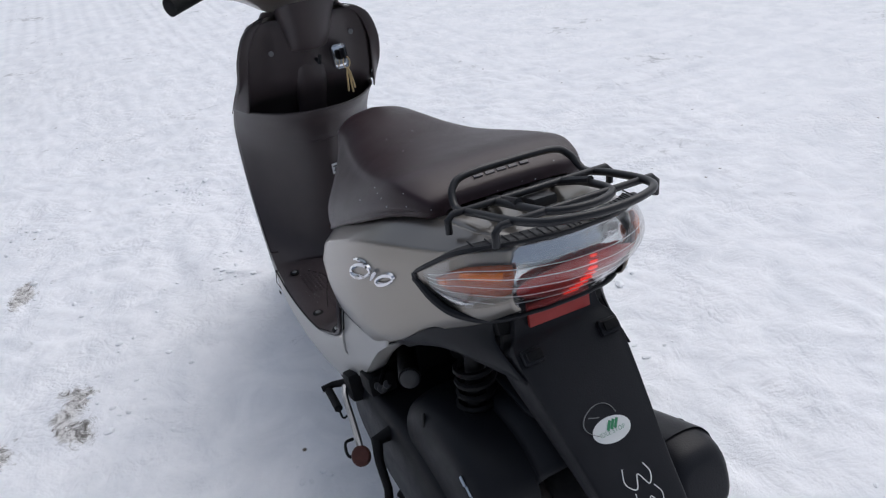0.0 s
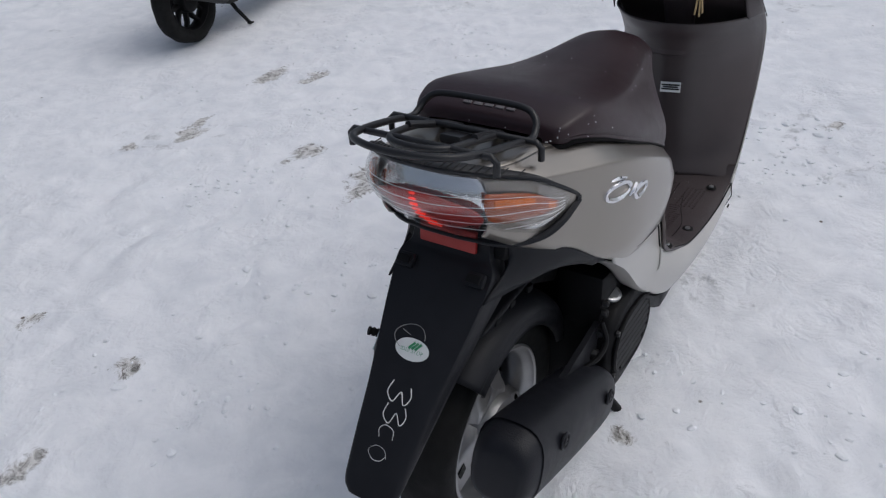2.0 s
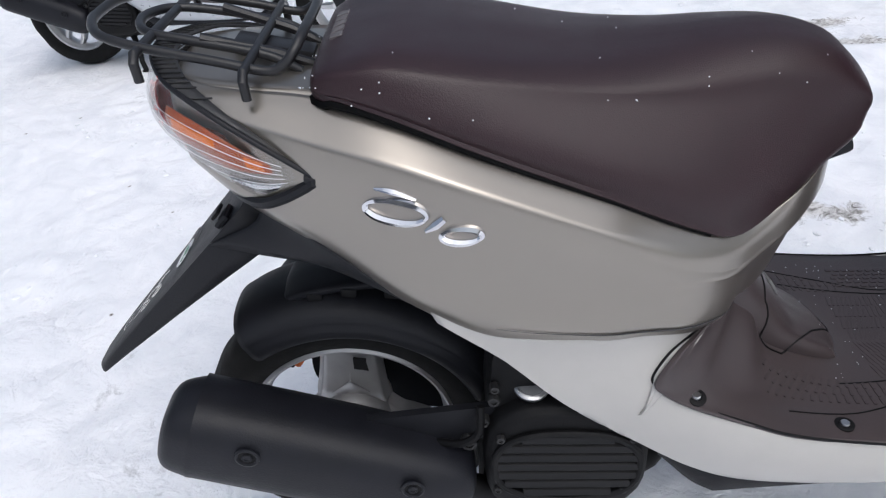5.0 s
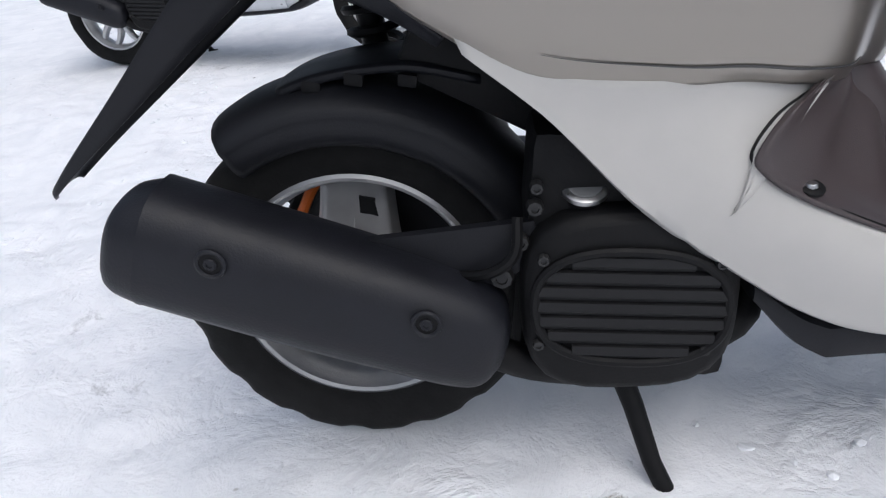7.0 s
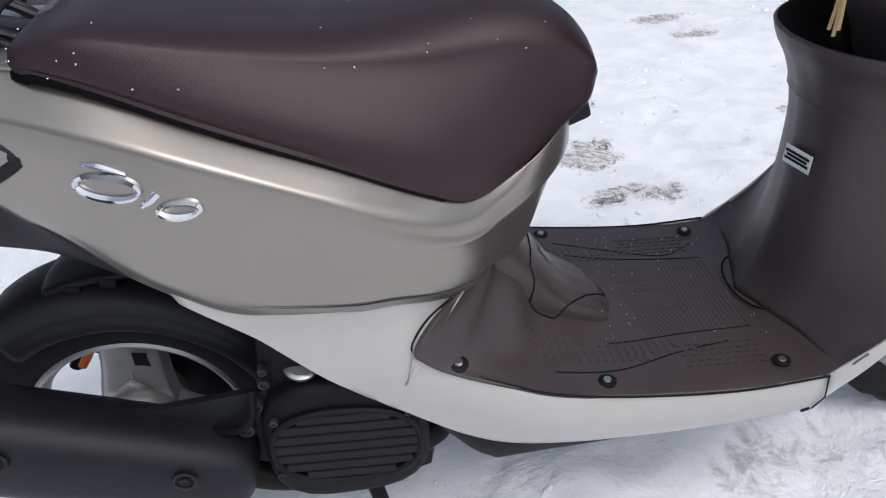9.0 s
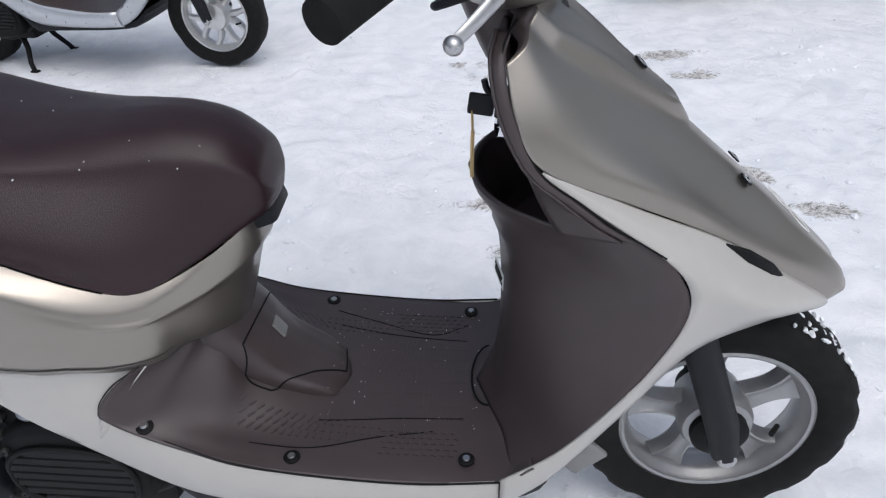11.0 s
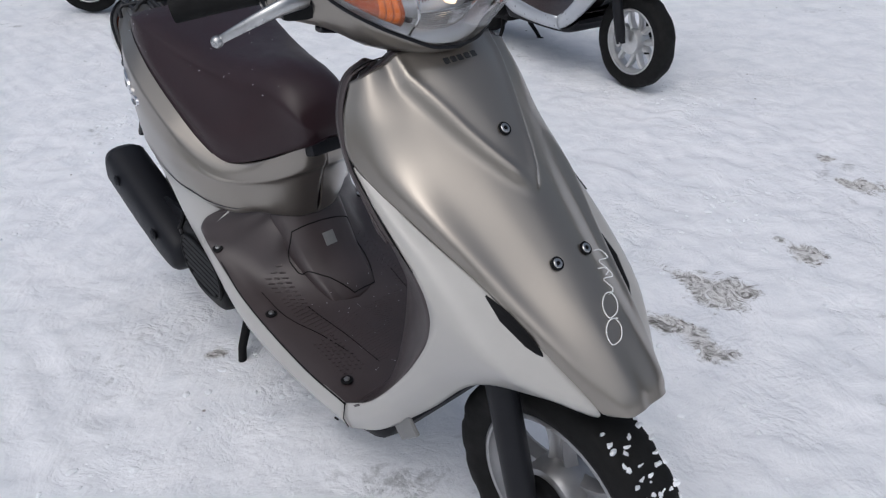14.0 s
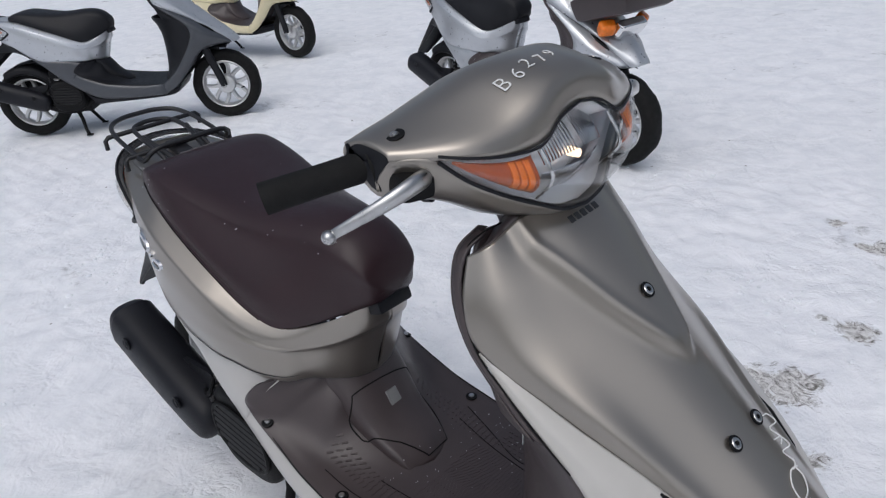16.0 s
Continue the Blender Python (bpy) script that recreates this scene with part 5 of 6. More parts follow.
WORN = [(0.96, 0.73, 0.176, 0.068), (0.89, 0.95, 0.162, 0.095), (0.98, 1.3, 0.095, 0.068), (1.0, 1.9, 0.135, 0.047), (0.89, 1.84, 0.095, 0.054), (1.5, 1.98, 0.162, 0.068), (1.58, 1.77, 0.108, 0.068), (1.58, 1.04, 0.095, 0.054), (1.69, 0.85, 0.108, 0.068), (0.69, 1.98, 0.068, 0.041), (-0.11, 0.94, 0.068, 0.041), (-0.42, 0.89, 0.081, 0.041), (-0.12, 1.32, 0.054, 0.041), (0.23, -0.16, 0.05, 0.04), (1.86, -0.31, 0.07, 0.04)]


def snow_height(x, y):
    v = Vector((x, y, 0.0))
    gate = min(1.0, max(0.0, 0.5 + 1.6 * noise.noise(v * 2.2 + Vector((5, 2, 0)))))
    z = 0.012 * noise.noise(v * 1.3) + 0.008 * noise.noise(v * 5.1 + Vector((3, 1, 0))) - 0.012 * abs(noise.noise(v * 9.0)) + 0.003 * noise.noise(v * 17.0)
    w = v + 0.03 * noise.noise_vector(v * 9.0)
    d = noise.voronoi(w * 11.0)[0]
    z += gate * (0.007 * min(1.0, 3.0 * (d[1] - d[0])) * (0.4 + noise.noise(w * 6.0)) + 0.0015 * noise.noise(v * 40.0))
    return z


def worn_at(x, y):
    w = 0.0
    v = Vector((x, y, 2.0))
    x, y = x + 0.07 * noise.noise(v * 8.0) + 0.03 * noise.noise(v * 21.0), y + 0.05 * noise.noise(v * 8.0 + Vector((7, 3, 1))) + 0.03 * noise.noise(v * 19.0)
    for cx, cy, rx, ry in WORN:
        d = ((x - cx) / rx) ** 2 + ((y - cy) / ry) ** 2
        if d < 6:
            w = max(w, math.exp(-d))
    return w


def ground():
    far = [-400, -120, -40, -16, -9, -6.5]
    near = list(np.arange(-5.2, -1.6, 0.08)) + list(np.arange(-1.6, 2.8, 0.014)) + list(np.arange(2.8, 6.0, 0.08))
    xs = far + near + [7, 9.5, 16, 40, 120, 400]
    ys = [-400, -120, -40, -16, -7, -4, -2.6] + list(np.arange(-1.8, 2.4, 0.014)) + list(np.arange(2.4, 5.6, 0.08)) + [6.5, 9, 16, 40, 120, 400]
    nx, ny = len(xs), len(ys)
    verts, att = [], []
    for x in xs:
        for y in ys:
            flat = max(abs(x), abs(y)) > 12
            rest = min([math.hypot(x - px, y - py) for px, py in FEET])
            k = min(1.0, 0.25 + rest / 0.25)
            w = worn_at(x, y)
            verts.append((x, y, 0.0 if flat else snow_height(x, y) * k * (1 - 0.4 * w) - 0.004))
            att.append(w)
    me = bpy.data.meshes.new("ground")
    me.from_pydata(verts, [], [tuple(f) for f in grid_faces(nx, ny)])
    a = me.attributes.new("worn", "FLOAT", "POINT")
    a.data.foreach_set("value", att)
    me.materials.append(snow_material())
    me.polygons.foreach_set("use_smooth", [True] * len(me.polygons))
    return tagged(new("ground", me), "trampled white snow with worn brownish icy patches", "ground", kind="structure")


FEET = [(-0.019, 0.0), (1.178, 0.0), (0.305, -0.13), (0.305, 0.13)]
ground()


def snow_lumps():
    """Small crumbs of kicked-up snow lying about."""
    rng = random.Random(21)
    bm = bmesh.new()
    heaps = [(rng.uniform(-1.4, 2.3), rng.uniform(-0.9, 2.2)) for _ in range(46)]
    for _ in range(700):
        cx, cy = rng.choice(heaps)
        x, y = rng.gauss(cx, 0.11), rng.gauss(cy, 0.09)
        r = rng.uniform(0.003, 0.009) * (1.6 if rng.random() < 0.08 else 1)
        m = Matrix.Translation((x, y, snow_height(x, y) - 0.004 + r * 0.1)) @ Matrix.Rotation(rng.uniform(0, 6), 4, "Z") @ Matrix.Diagonal((r * rng.uniform(0.8, 1.8), r, r * 0.55, 1))
        bmesh.ops.create_icosphere(bm, subdivisions=1, radius=1, matrix=m)
    for v in bm.verts:
        v.co += 0.0022 * noise.noise_vector(v.co * 160)
    return tagged(part("snow_crumbs", bm, DUST, smooth=False), "loose crumbs of kicked-up snow on the ground", "snow", kind="stuff")


snow_lumps()
# ---- small things on the near scooter ----
HAND = {"3": [(0.05, 0.86), (0.45, 1.0), (0.82, 0.82), (0.36, 0.55), (0.86, 0.34), (0.55, 0.02), (0.02, 0.10)], "0": [(0.62, 0.98), (0.22, 0.80), (0.10, 0.35), (0.42, 0.0), (0.82, 0.30), (0.80, 0.72), (0.50, 0.94)],
        "o": [(0.75, 0.95), (0.25, 0.80), (0.12, 0.30), (0.45, 0.02), (0.90, 0.18)]}


def hand_digit(ch, size, m, base, r=0.0009):
    """A digit as one marker stroke on the plane of m."""
    line = curve([m @ Vector(((u - 0.45) * size * 0.8, (v - 0.5) * size, 0.0)) for u, v in HAND[ch]], 30)
    return tube("marker_digit", list(line), r, CHALK, base, "white hand-written digit", 5)


def near_details(base):
    # brand marks as plain bars: the saddle's back and the nose
    saddle = seat_grid(1)
    for k in range(5):
        y = 0.032 - 0.016 * k
        p, nrm = on_sheet(saddle, 0.070, y)
        bar = block("mark_bar", (0.012, 0.0125, 0.0026), PALE, base, (0, 0, 0), (0, 0, 0), 0.0003, "faded grey print", seg=1)
        bar.matrix_basis = onto((0, 1, 0), tuple(nrm), tuple(p))
        p, nrm = on_sheet(NOSE[0], 0.924, -0.024 + 0.012 * k)
        bar = block("mark_bar", (0.0085, 0.009, 0.0016), TRIM, base, (0, 0, 0), (0, 0, 0), 0.0003, "faded grey print", seg=1)
        bar.matrix_basis = onto((0, 1, 0), tuple(nrm), tuple(p))
    # marker on the rear flap
    n = Vector((-0.70, 0, 0.71))
    for k, (ch, x, y) in enumerate((("3", -0.190, -0.004), ("3", -0.209, -0.008), ("o", -0.225, -0.006), ("0", -0.245, -0.003))):
        m = onto((-0.71, 0.06 * (-1) ** k, -0.70), n, (x - 0.0016, y, x + 0.6125))
        hand_digit(ch, (0.038, 0.036, 0.027, 0.030)[k], m, base)
    # oval sticker and a scratched ring
    ov = []
    for k in range(32):
        a = 2 * math.pi * k / 32
        ov.append((0.0145 * math.cos(a), 0.026 * math.sin(a)))
    me = [onto((0, -1, 0), n, (-0.1515, 0.000, 0.4635)) @ Vector((v, u, 0)) for u, v in ov]
    link("sticker", me, [tuple(range(32))], STICKER, base, "white oval sticker", False)
    flat_text("sticker_text", "IDLE STOP", 0.0075, GREEN, base, onto((0, -1, 0), n, (-0.1530, 0.000, 0.4620)), "green lettering", 0.0002)
    for k in range(3):
        m = onto((0, -1, 0), n, (-0.1480, 0.002 - 0.005 * k, 0.4675)) @ Matrix.Rotation(radians(-35), 4, "Z")
        link("sticker_leaf", [m @ Vector(v) for v in ((-0.0018, -0.006, 0.0004), (0.0018, -0.006, 0.0004), (0.0022, 0.006, 0.0004), (-0.0012, 0.006, 0.0004))], [(0, 1, 2, 3)], GREEN, base, "green stroke", False)
    ring = [onto((0, -1, 0), n, (-0.1425, 0.009, 0.4735)) @ Vector((0.023 * math.cos(a), 0.018 * math.sin(a) + 0.002 * math.sin(2 * a), 0.0002)) for a in np.linspace(0.1, 4.3, 26)]
    tube("scuff_ring", ring, list(np.interp(np.linspace(0, 1, 26), (0, 0.3, 0.6, 1), (0.0006, 0.0004, 0.0008, 0.0003))), MARK, base, "pale scuffed ring", 5)
    tube("scuff", [onto((0, -1, 0), n, (-0.139, 0.016, 0.477)) @ Vector(p) for p in ((-0.006, 0.003, 0.0002), (0.0, 0.001, 0.0002), (0.007, -0.001, 0.0002))], 0.0006, MARK, base, "", 5)
    # marker on the nose and on the upper cowl
    for k, ch in enumerate("3300"):
        p, nrm = on_sheet(NOSE[0], 1.152 + 0.023 * k, 0.046 - 0.017 * k)
        lean = Vector((0.66, 1.6 * p[1], 0.72))
        hand_digit(ch, 0.040, onto((0.31 + 0.06 * (k % 2), 0.58, -0.40), lean, tuple(p + 0.0012 * np.array(lean))), base)
    for k, ch in enumerate("B6279"):
        p, nrm = on_sheet(COWL_TOP[0], 0.884 + 0.0035 * (k % 2), -0.076 + 0.0205 * k)
        flat_text("marker_code", ch, 0.028 - 0.001 * k, CHALK, base, onto((0.06 + 0.05 * (k % 3), 1, 0), tuple(nrm), tuple(p + 0.0008 * nrm)), "white hand-written lot code", 0.0004)
    # label with unreadable rows on the post
    lb = new("label_plate")
    lb.parent = base
    block("plate", (0.001, 0.046, 0.024), STICKER, lb, (0.8512, -0.018, 0.4780), (0, 2, 12), 0.0003, "white printed label", seg=1)
    for k, (w, z) in enumerate(((0.040, 0.4835), (0.034, 0.4785), (0.040, 0.4735))):
        block("print_row", (0.001, w, 0.0032), IRON, lb, (0.8502, -0.018, z), (0, 2, 12), 0.0002, "dark print", seg=1)
    # ignition lock with key and tag
    lock = new("ignition_lock")
    lock.parent = base
    lock["label"] = "chrome ignition plate with a key and straw tag"
    block("plate", (0.006, 0.034, 0.052), CHROME, lock, (0.862, -0.063, 0.722), (0, 12, 6), 0.010, "chrome lock plate", seg=3)
    knob("barrel", 0.011, 0.010, IRON, lock, (0.860, -0.063, 0.726), (-1, 0, 0.1), "dark lock barrel", 16, 0.002)
    block("key", (0.028, 0.006, 0.024), BLACK, lock, (0.836, -0.064, 0.732), (0, 10, 0), 0.003, "black key head")
    a = np.linspace(0, 2 * math.pi, 16, endpoint=False)
    tube("ring", [(0.826, -0.066 + 0.008 * math.cos(t), 0.714 + 0.012 * math.sin(t)) for t in a], 0.0012, STRAW, lock, "", 5, 0, True)
    for dy, dz in ((0.006, -0.050), (-0.004, -0.054), (-0.010, -0.046)):
        tube("tag_string", [(0.826, -0.066, 0.703), (0.825, -0.066 + dy * 0.5, 0.69), (0.823, -0.066 + dy, 0.703 + dz)], 0.0022, STRAW, lock, "tan string tag", 5)
    # bag hook and a plug in the back panel
    tube("bag_hook", [(0.872, -0.012, 0.724), (0.850, -0.012, 0.720), (0.842, -0.012, 0.726), (0.839, -0.012, 0.738)], 0.004, BLACK, base, "black bag hook", 8, 12)
    for y, z in ((0.085, 0.755), (-0.10, 0.768)):
        knob("panel_plug", 0.006, 0.002, MARK, base, (0.868, y, z), (-1, 0, 0.1), "", 12)
    block("speedo_edge", (0.02, 0.11, 0.01), STICKER, base, (0.80, 0.01, 0.955), (0, -35, 0), 0.002, "white dial edge")
    # hatch over the battery, drawn by its joint
    def drape(pts, r, label, steps=40, lift=0.0003, up=None):
        line = curve([(x, y, 0) for x, y in pts], steps)
        spot = lambda p: onto_floor(p[0], p[1], 0.45, up, 3)[0] if up else onto_floor(p[0], p[1], 0.40 - 0.55 * (p[0] - 0.52))[0]
        tube("joint", [tuple(spot(p) + Vector((0.3, 0, 0.9)) * lift) for p in line], r, IRON, base, label, 5)

    for run in ([(0.512, -0.062), (0.535, -0.076), (0.565, -0.074)], [(0.565, -0.074), (0.585, -0.055), (0.605, -0.034)], [(0.605, -0.034), (0.646, -0.005)], [(0.646, -0.005), (0.642, 0.049)], [(0.642, 0.049), (0.600, 0.072), (0.560, 0.078), (0.520, 0.066)], [(0.512, -0.062), (0.516, 0.0), (0.520, 0.066)]):
        drape(run, 0.0013, "dark hatch joint", 14)
    for run in ([(0.60, -0.098), (0.70, -0.084), (0.80, -0.080)], [(0.60, 0.105), (0.70, 0.090), (0.80, 0.082)], [(0.52, -0.150), (0.60, -0.146), (0.68, -0.120), (0.76, -0.104)], [(0.59, 0.140), (0.66, 0.120), (0.745, 0.095), (0.80, 0.121)]):
        drape(run, 0.0009, "floor joint", 16, 0.0003, (0, 0, 1))
    arc = [(0.835 - 0.026 * math.cos(t), 0.062 * math.sin(t), 0.276 + 0.006 * (1 - math.cos(t))) for t in np.linspace(-1.55, 1.55, 26)]
    tube("joint", arc, 0.0016, IRON, base, "dark joint round the foot of the shield", 5)
    hit, nrm = onto_floor(0.545, 0.004, 0.385)
    button = block("hatch_button", (0.026, 0.026, 0.004), MARK, base, (0, 0, 0), (0, 0, 0), 0.0015, "grey hatch button")
    button.matrix_basis = onto((0, 1, 0), tuple(nrm), tuple(hit))
    # grip pads on the floor
    def studs(name, spots, size, label):
        bm = bmesh.new()
        for x, y in spots:
            hit, nrm = onto_floor(x, y, 0.35, (0, 0, 1))
            nrm = (nrm + Vector((0, 0, 1))).normalized()
            m = Matrix.Translation(hit) @ nrm.to_track_quat("Z", "X").to_matrix().to_4x4() @ Matrix.Diagonal((*size, 1))
            bmesh.ops.create_cube(bm, size=2, matrix=m)
        pad = part(name, bm, BROWN, base, label, False)
        pad["kind"] = "stuff"

    for s in (-1, 1):
        studs("grip_pad", [(0.690 + 0.0118 * i + 0.0059 * (j % 2), s * (0.106 + 0.0095 * j)) for i in range(9) for j in range(5)], (0.0036, 0.0024, 0.0011), "raised grip studs")
        studs("rib_pad", [(0.505 + 0.0105 * i, s * (0.098 + 0.013 * j)) for i in range(18) for j in range(3 if i < 14 else 2)], (0.0018, 0.0058, 0.0009), "raised grip ribs")
    studs("mat", [(0.660 + 0.0066 * i, -0.072 + 0.024 * j) for i in range(22) for j in range(7)], (0.0014, 0.0108, 0.0006), "finely ribbed centre of the floor")
    # joint lines of the floor
    for s in (-1, 1):
        tube("flank_joint", [(0.848, s * 0.1885, 0.270), (0.847, s * 0.193, 0.242), (0.843, s * 0.182, 0.212)], 0.0010, IRON, base, "", 5)
        block("drain_slot", (0.012, 0.003, 0.004), IRON, base, (0.825, s * 0.1935, 0.226), (0, -15, 0), 0.001, "dark slot", seg=1)
        block("side_tab", (0.055, 0.008, 0.036), MARK, base, (0.958, s * 0.146, 0.270), (0, -42, 0), 0.003, "grey tab below the flank")
    # black rim between nose and inner shield
        tube("shield_edge", [(1.022, s * 0.1725, 0.606), (0.965, s * 0.1715, 0.646), (0.932, s * 0.169, 0.672), (0.892, s * 0.1655, 0.705), (0.867, s * 0.1575, 0.757), (0.858, s * 0.1375, 0.804), (0.866, s * 0.108, 0.824), (0.888, s * 0.05, 0.833)], 0.0011, IRON, base, "black edge strip", 6, 40)


def tread_snow():
    """Snow packed in the tread of the near front wheel."""
    rng = random.Random(9)
    bm = bmesh.new()
    for _ in range(80):
        a, y = radians(rng.uniform(-15, 70)), rng.uniform(-0.036, 0.036)
        r = 0.2015
        m = Matrix.Translation((1.178 + r * math.cos(a), y, 0.206 + r * math.sin(a))) @ Matrix.Rotation(-a, 4, "Y") @ Matrix.Diagonal((0.0028, rng.uniform(0.002, 0.008), rng.uniform(0.0015, 0.005), 1))
        bmesh.ops.create_icosphere(bm, subdivisions=2, radius=1, matrix=m)
    for v in bm.verts:
        v.co += 0.0026 * noise.noise_vector(v.co * 200)
    return tagged(part("tread_snow", bm, DUST), "lumps of snow packed in the front tyre tread", "snow", kind="stuff")


tread_snow()


def flecks():
    """Snow grains lying on the saddle and the floor."""
    rng = random.Random(4)
    g = seat_grid(1).reshape(-1, 3)
    bm = bmesh.new()
    for _ in range(150):
        p = g[rng.randrange(len(g))]
        if p[2] < 0.66 or p[0] > 0.56:
            continue
        m = Matrix.Translation((p[0] + rng.uniform(-0.012, 0.012), p[1] + rng.uniform(-0.003, 0.003), p[2] + 0.0006)) @ Matrix.Diagonal((*(rng.uniform(0.0005, 0.0010) for _ in range(3)), 1))
        bmesh.ops.create_icosphere(bm, subdivisions=1, radius=1, matrix=m)
    for _ in range(90):
        x, y = rng.uniform(0.60, 0.82), rng.uniform(-0.10, 0.16)
        z = onto_floor(x, y, 0.3, (0, 0, 1))[0][2]
        r = rng.uniform(0.0005, 0.0009)
        bmesh.ops.create_icosphere(bm, subdivisions=1, radius=r, matrix=Matrix.Translation((x, y, z)))
    return tagged(part("snow_flecks", bm, DUST), "scattered grains of snow on saddle and floorboard", "snow", kind="stuff")
# ---- the parked scooters ----
def proportions(base, extra=()):
    """Sets the near scooter's lengths and heights: a smooth change of the design drawing; the wheels only move."""
    def fair(p):
        x, z = p[0] - 0.5, p[2] - 0.5
        dx = 0.0049 + 0.0391 * x + 0.0125 * z - 0.034 * x * x + 0.0104 * x * z - 0.0168 * z * z
        dz = 0.0144 - 0.0272 * x + 0.052 * z + 0.0217 * x * x - 0.0655 * x * z - 0.0118 * z * z
        rear = min(1.0, max(0.0, (0.56 - p[0]) / 0.14)) * min(1.0, max(0.0, (p[2] - 0.42) / 0.08))
        return Vector((p[0] + dx, p[1] * (1 + 0.07 * rear), p[2] + dz))

    bars = [ob for ob in base.children if ob.name.split(".")[0] in ("handlebar", "marker_code", "speedo_edge")]
    for ob in bars:
        ob.location.y -= 0.012
    rigid = {"rear_wheel": Vector((-0.031, 0, 0.007)), "front_wheel": Vector((0.010, 0, 0.004))}
    bpy.context.view_layer.update()
    todo, done = [(ob, None) for ob in base.children] + [(ob, None) for ob in extra], []
    while todo:
        ob, shift = todo.pop()
        shift = rigid.get(ob.name.split(".")[0], shift)
        todo += [(child, shift) for child in ob.children]
        if ob.type == "MESH":
            done.append((ob, shift, ob.matrix_world.copy()))
    for ob, shift, m in done:
        back = m.inverted()
        for v in ob.data.vertices:
            p = m @ v.co
            v.co = back @ (p + shift if shift else fair(p))


MAIN = {"body": TAUPE, "lower": WHITE, "floor": BROWN, "seat": SEATSKIN, "rim": ALLOY, "fork": BLACK, "lit": True,
        "body_label": "taupe metallic painted panel", "lower_label": "off-white painted panel", "floor_label": "dark brown moulded floorboard", "seat_label": "dark brown vinyl saddle sprinkled with snow"}
near = scooter(MAIN)
near_details(near)
proportions(near, [flecks()])
tagged(near, "taupe and white scooter, brown seat, black rear rack, on centre stand", "scooter", "parked scooters")

SILVER = mat("silver_paint", (0.5, 0.52, 0.55), 0.3, 0.6, 0.5, 0.05, 60)
GREYPL = mat("dark_grey_paint", (0.05, 0.055, 0.065), 0.35, 0.0, 0.3, 0.1, 60)
CREAM = mat("cream_paint", (0.72, 0.64, 0.42), 0.35, 0, 0.4, 0.05, 60)
BLUEBLACK = mat("blue_black_paint", (0.012, 0.011, 0.022), 0.3, 0.2, 0.5, 0.1, 60)
BRIGHTRIM = mat("bright_cast_alloy", (0.62, 0.62, 0.62), 0.35, 0.8, 0, 0.1, 60)


def style(body, lower, floor_mat, seat, words, **more):
    return dict({"body": body, "lower": lower, "floor": floor_mat, "seat": seat, "rim": BRIGHTRIM, "fork": BLACK, "rack": False, "body_label": words + " panel", "lower_label": words + " lower panel",
                 "floor_label": "dark plastic floorboard", "seat_label": "black vinyl saddle", "bar_label": "handlebar in a " + words + " cowl", "cable": BLACK}, **more)


def park(ob, front, heading, size=1.0):
    """Stands a scooter so that its front axle is over a place."""
    ob.matrix_basis = Matrix.Translation((front[0], front[1], 0)) @ Matrix.Rotation(radians(heading), 4, "Z") @ Matrix.Diagonal((size, 1, 1, 1)) @ Matrix.Translation((-1.168, 0, 0))
    return ob


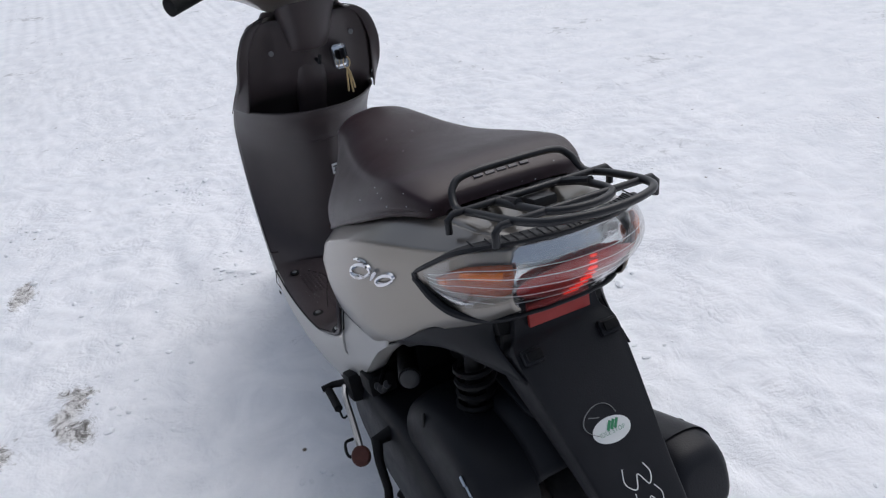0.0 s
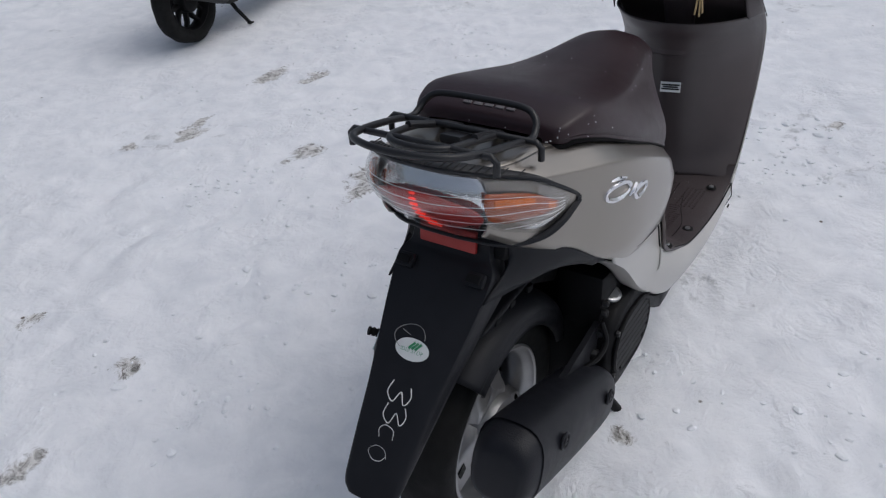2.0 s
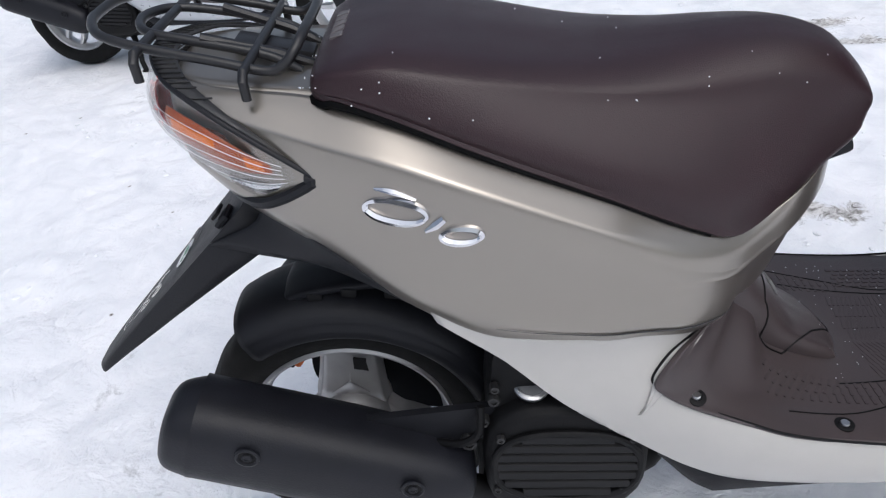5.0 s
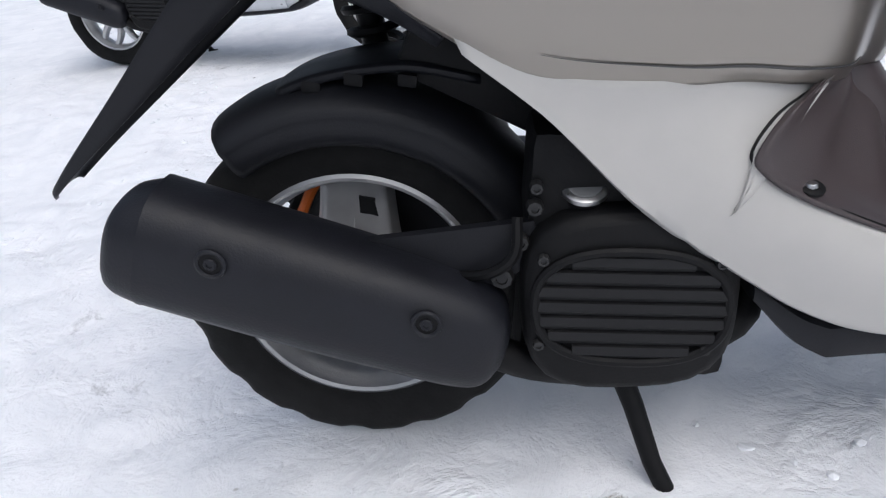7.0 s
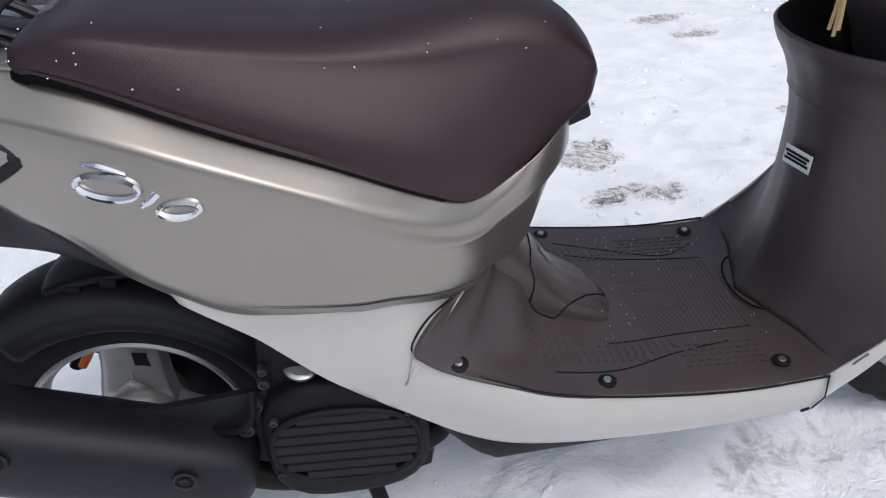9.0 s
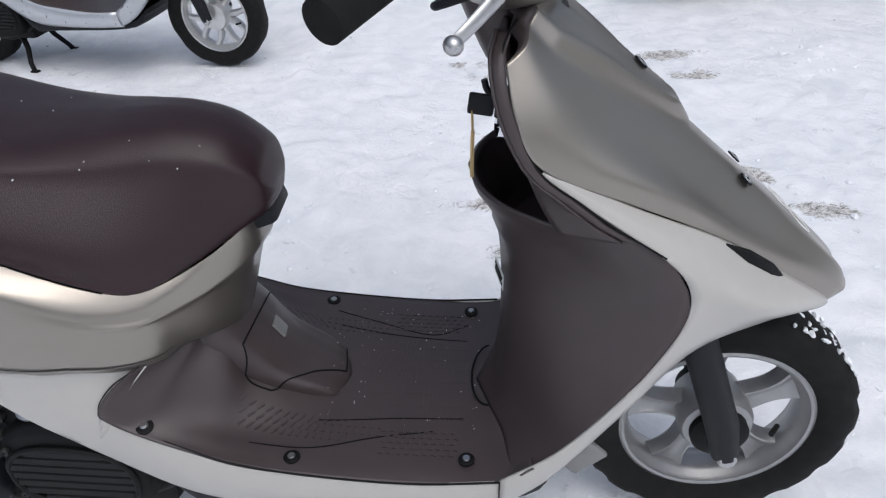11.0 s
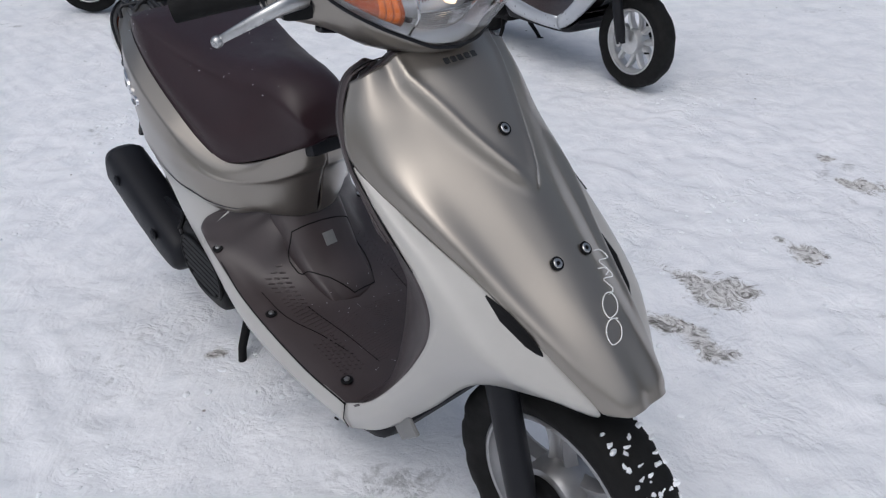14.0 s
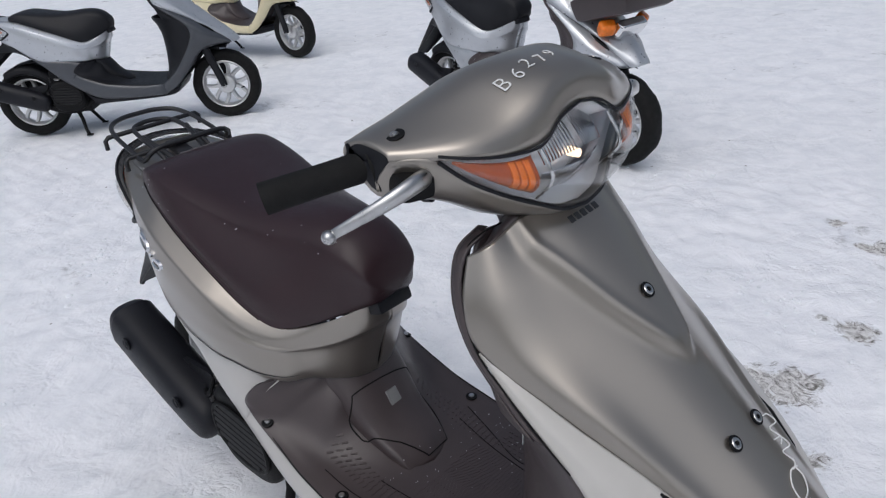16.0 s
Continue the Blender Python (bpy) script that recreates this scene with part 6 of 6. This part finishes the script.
def basket(parent):
    b = new("basket")
    b.parent = parent
    b["label"] = "black wire front basket on a dark bracket"
    hw, x0, x1, z0, z1 = 0.165, 1.02, 1.34, 0.72, 0.98
    block("tray", (0.28, 0.30, 0.10), BROWN, b, (1.17, 0, 0.70), (0, -12, 0), 0.03, "dark brown basket bracket", 1.1)
    for z in (z0 + 0.03, 0.85, z1):
        k = 1 + 0.12 * (z - z0) / 0.26
        tube("hoop", [(x0, -hw * k, z), (x1, -hw * k, z), (x1 + 0.02, -hw * k * 0.9, z), (x1 + 0.02, hw * k * 0.9, z), (x1, hw * k, z), (x0, hw * k, z)], 0.004, RACKMAT, b, "", 6, 0, True)
    n = 26
    for i in range(n):
        y = -hw + 2 * hw * i / (n - 1)
        for x in (x0, x1 + 0.02):
            tube("wire", [(x, y, z0 + 0.03), (x, y * 1.1, z1)], 0.002, RACKMAT, b, n=4)
    for i in range(22):
        x = x0 + (x1 - x0) * i / 21
        for s in (-1, 1):
            tube("wire", [(x, s * hw, z0 + 0.03), (x, s * hw * 1.12, z1)], 0.002, RACKMAT, b, n=4)
    return b


def nose_lamp(parent):
    lamp = new("headlight")
    lamp.parent = parent
    lamp["label"] = "clear headlight between amber indicators on the nose"
    block("lens", (0.05, 0.16, 0.07), MIRROR, lamp, (1.205, 0, 0.600), (0, 40, 0), 0.02, "clear headlight lens", 1, 4)
    for s in (-1, 1):
        block("indicator", (0.05, 0.07, 0.06), AMBER, lamp, (1.175, s * 0.105, 0.610), (0, 40, s * 30), 0.018, "amber indicator", 1, 4)


a = park(scooter(style(SILVER, SILVER, BROWN, BLACK, "silver"), 0), (-0.243, 2.111), -9.7)
basket(a)
nose_lamp(a)
tagged(a, "silver scooter with a black wire front basket, parked on snow", "scooter", "parked scooters")
b = park(scooter(style(SILVER, GREYPL, BLACK, BLACK, "silver", lower_label="dark grey panel"), 0), (-2.706, 1.688), 46.9)
tagged(b, "silver and dark grey scooter with a black seat, parked on snow", "scooter", "parked scooters")
c = park(scooter(style(CREAM, CREAM, BROWN, BROWN, "cream"), 0), (-3.752, 2.989), 8)
tagged(c, "cream scooter with a brown seat, parked on snow", "scooter", "parked scooters")
for at, turn in (((2.858, 2.92), 10.2), ((5.446, 2.09), 24.0), ((5.39, 3.63), 22.0)):
    d = park(scooter(style(BLUEBLACK, BLUEBLACK, BLACK, BLACK, "blue-black", rim=IRON), 0), at, turn)
    tagged(d, "blue-black scooter with dark wheels, parked on snow", "scooter", "parked scooters")


def backdrop():
    """A low plain ring all round the yard, beyond what is seen, added to darken low reflections."""
    m = mat("far_grey_ring", (0.16, 0.16, 0.165), 0.9, 0, 0, 0.3, 0.4)
    g = np.array([[(60 * math.cos(a), 60 * math.sin(a), z) for z in (-0.5, 2.5, 4.5 + 1.5 * math.sin(5 * a) * math.sin(11 * a))] for a in np.linspace(0, 2 * math.pi, 96, endpoint=False)])
    ob = skin("backdrop", g, m, None, "", 0.3, closed_u=True)
    return tagged(ob, "plain grey ring added round the yard, unseen, to darken low reflections", "backdrop", kind="structure")


backdrop()
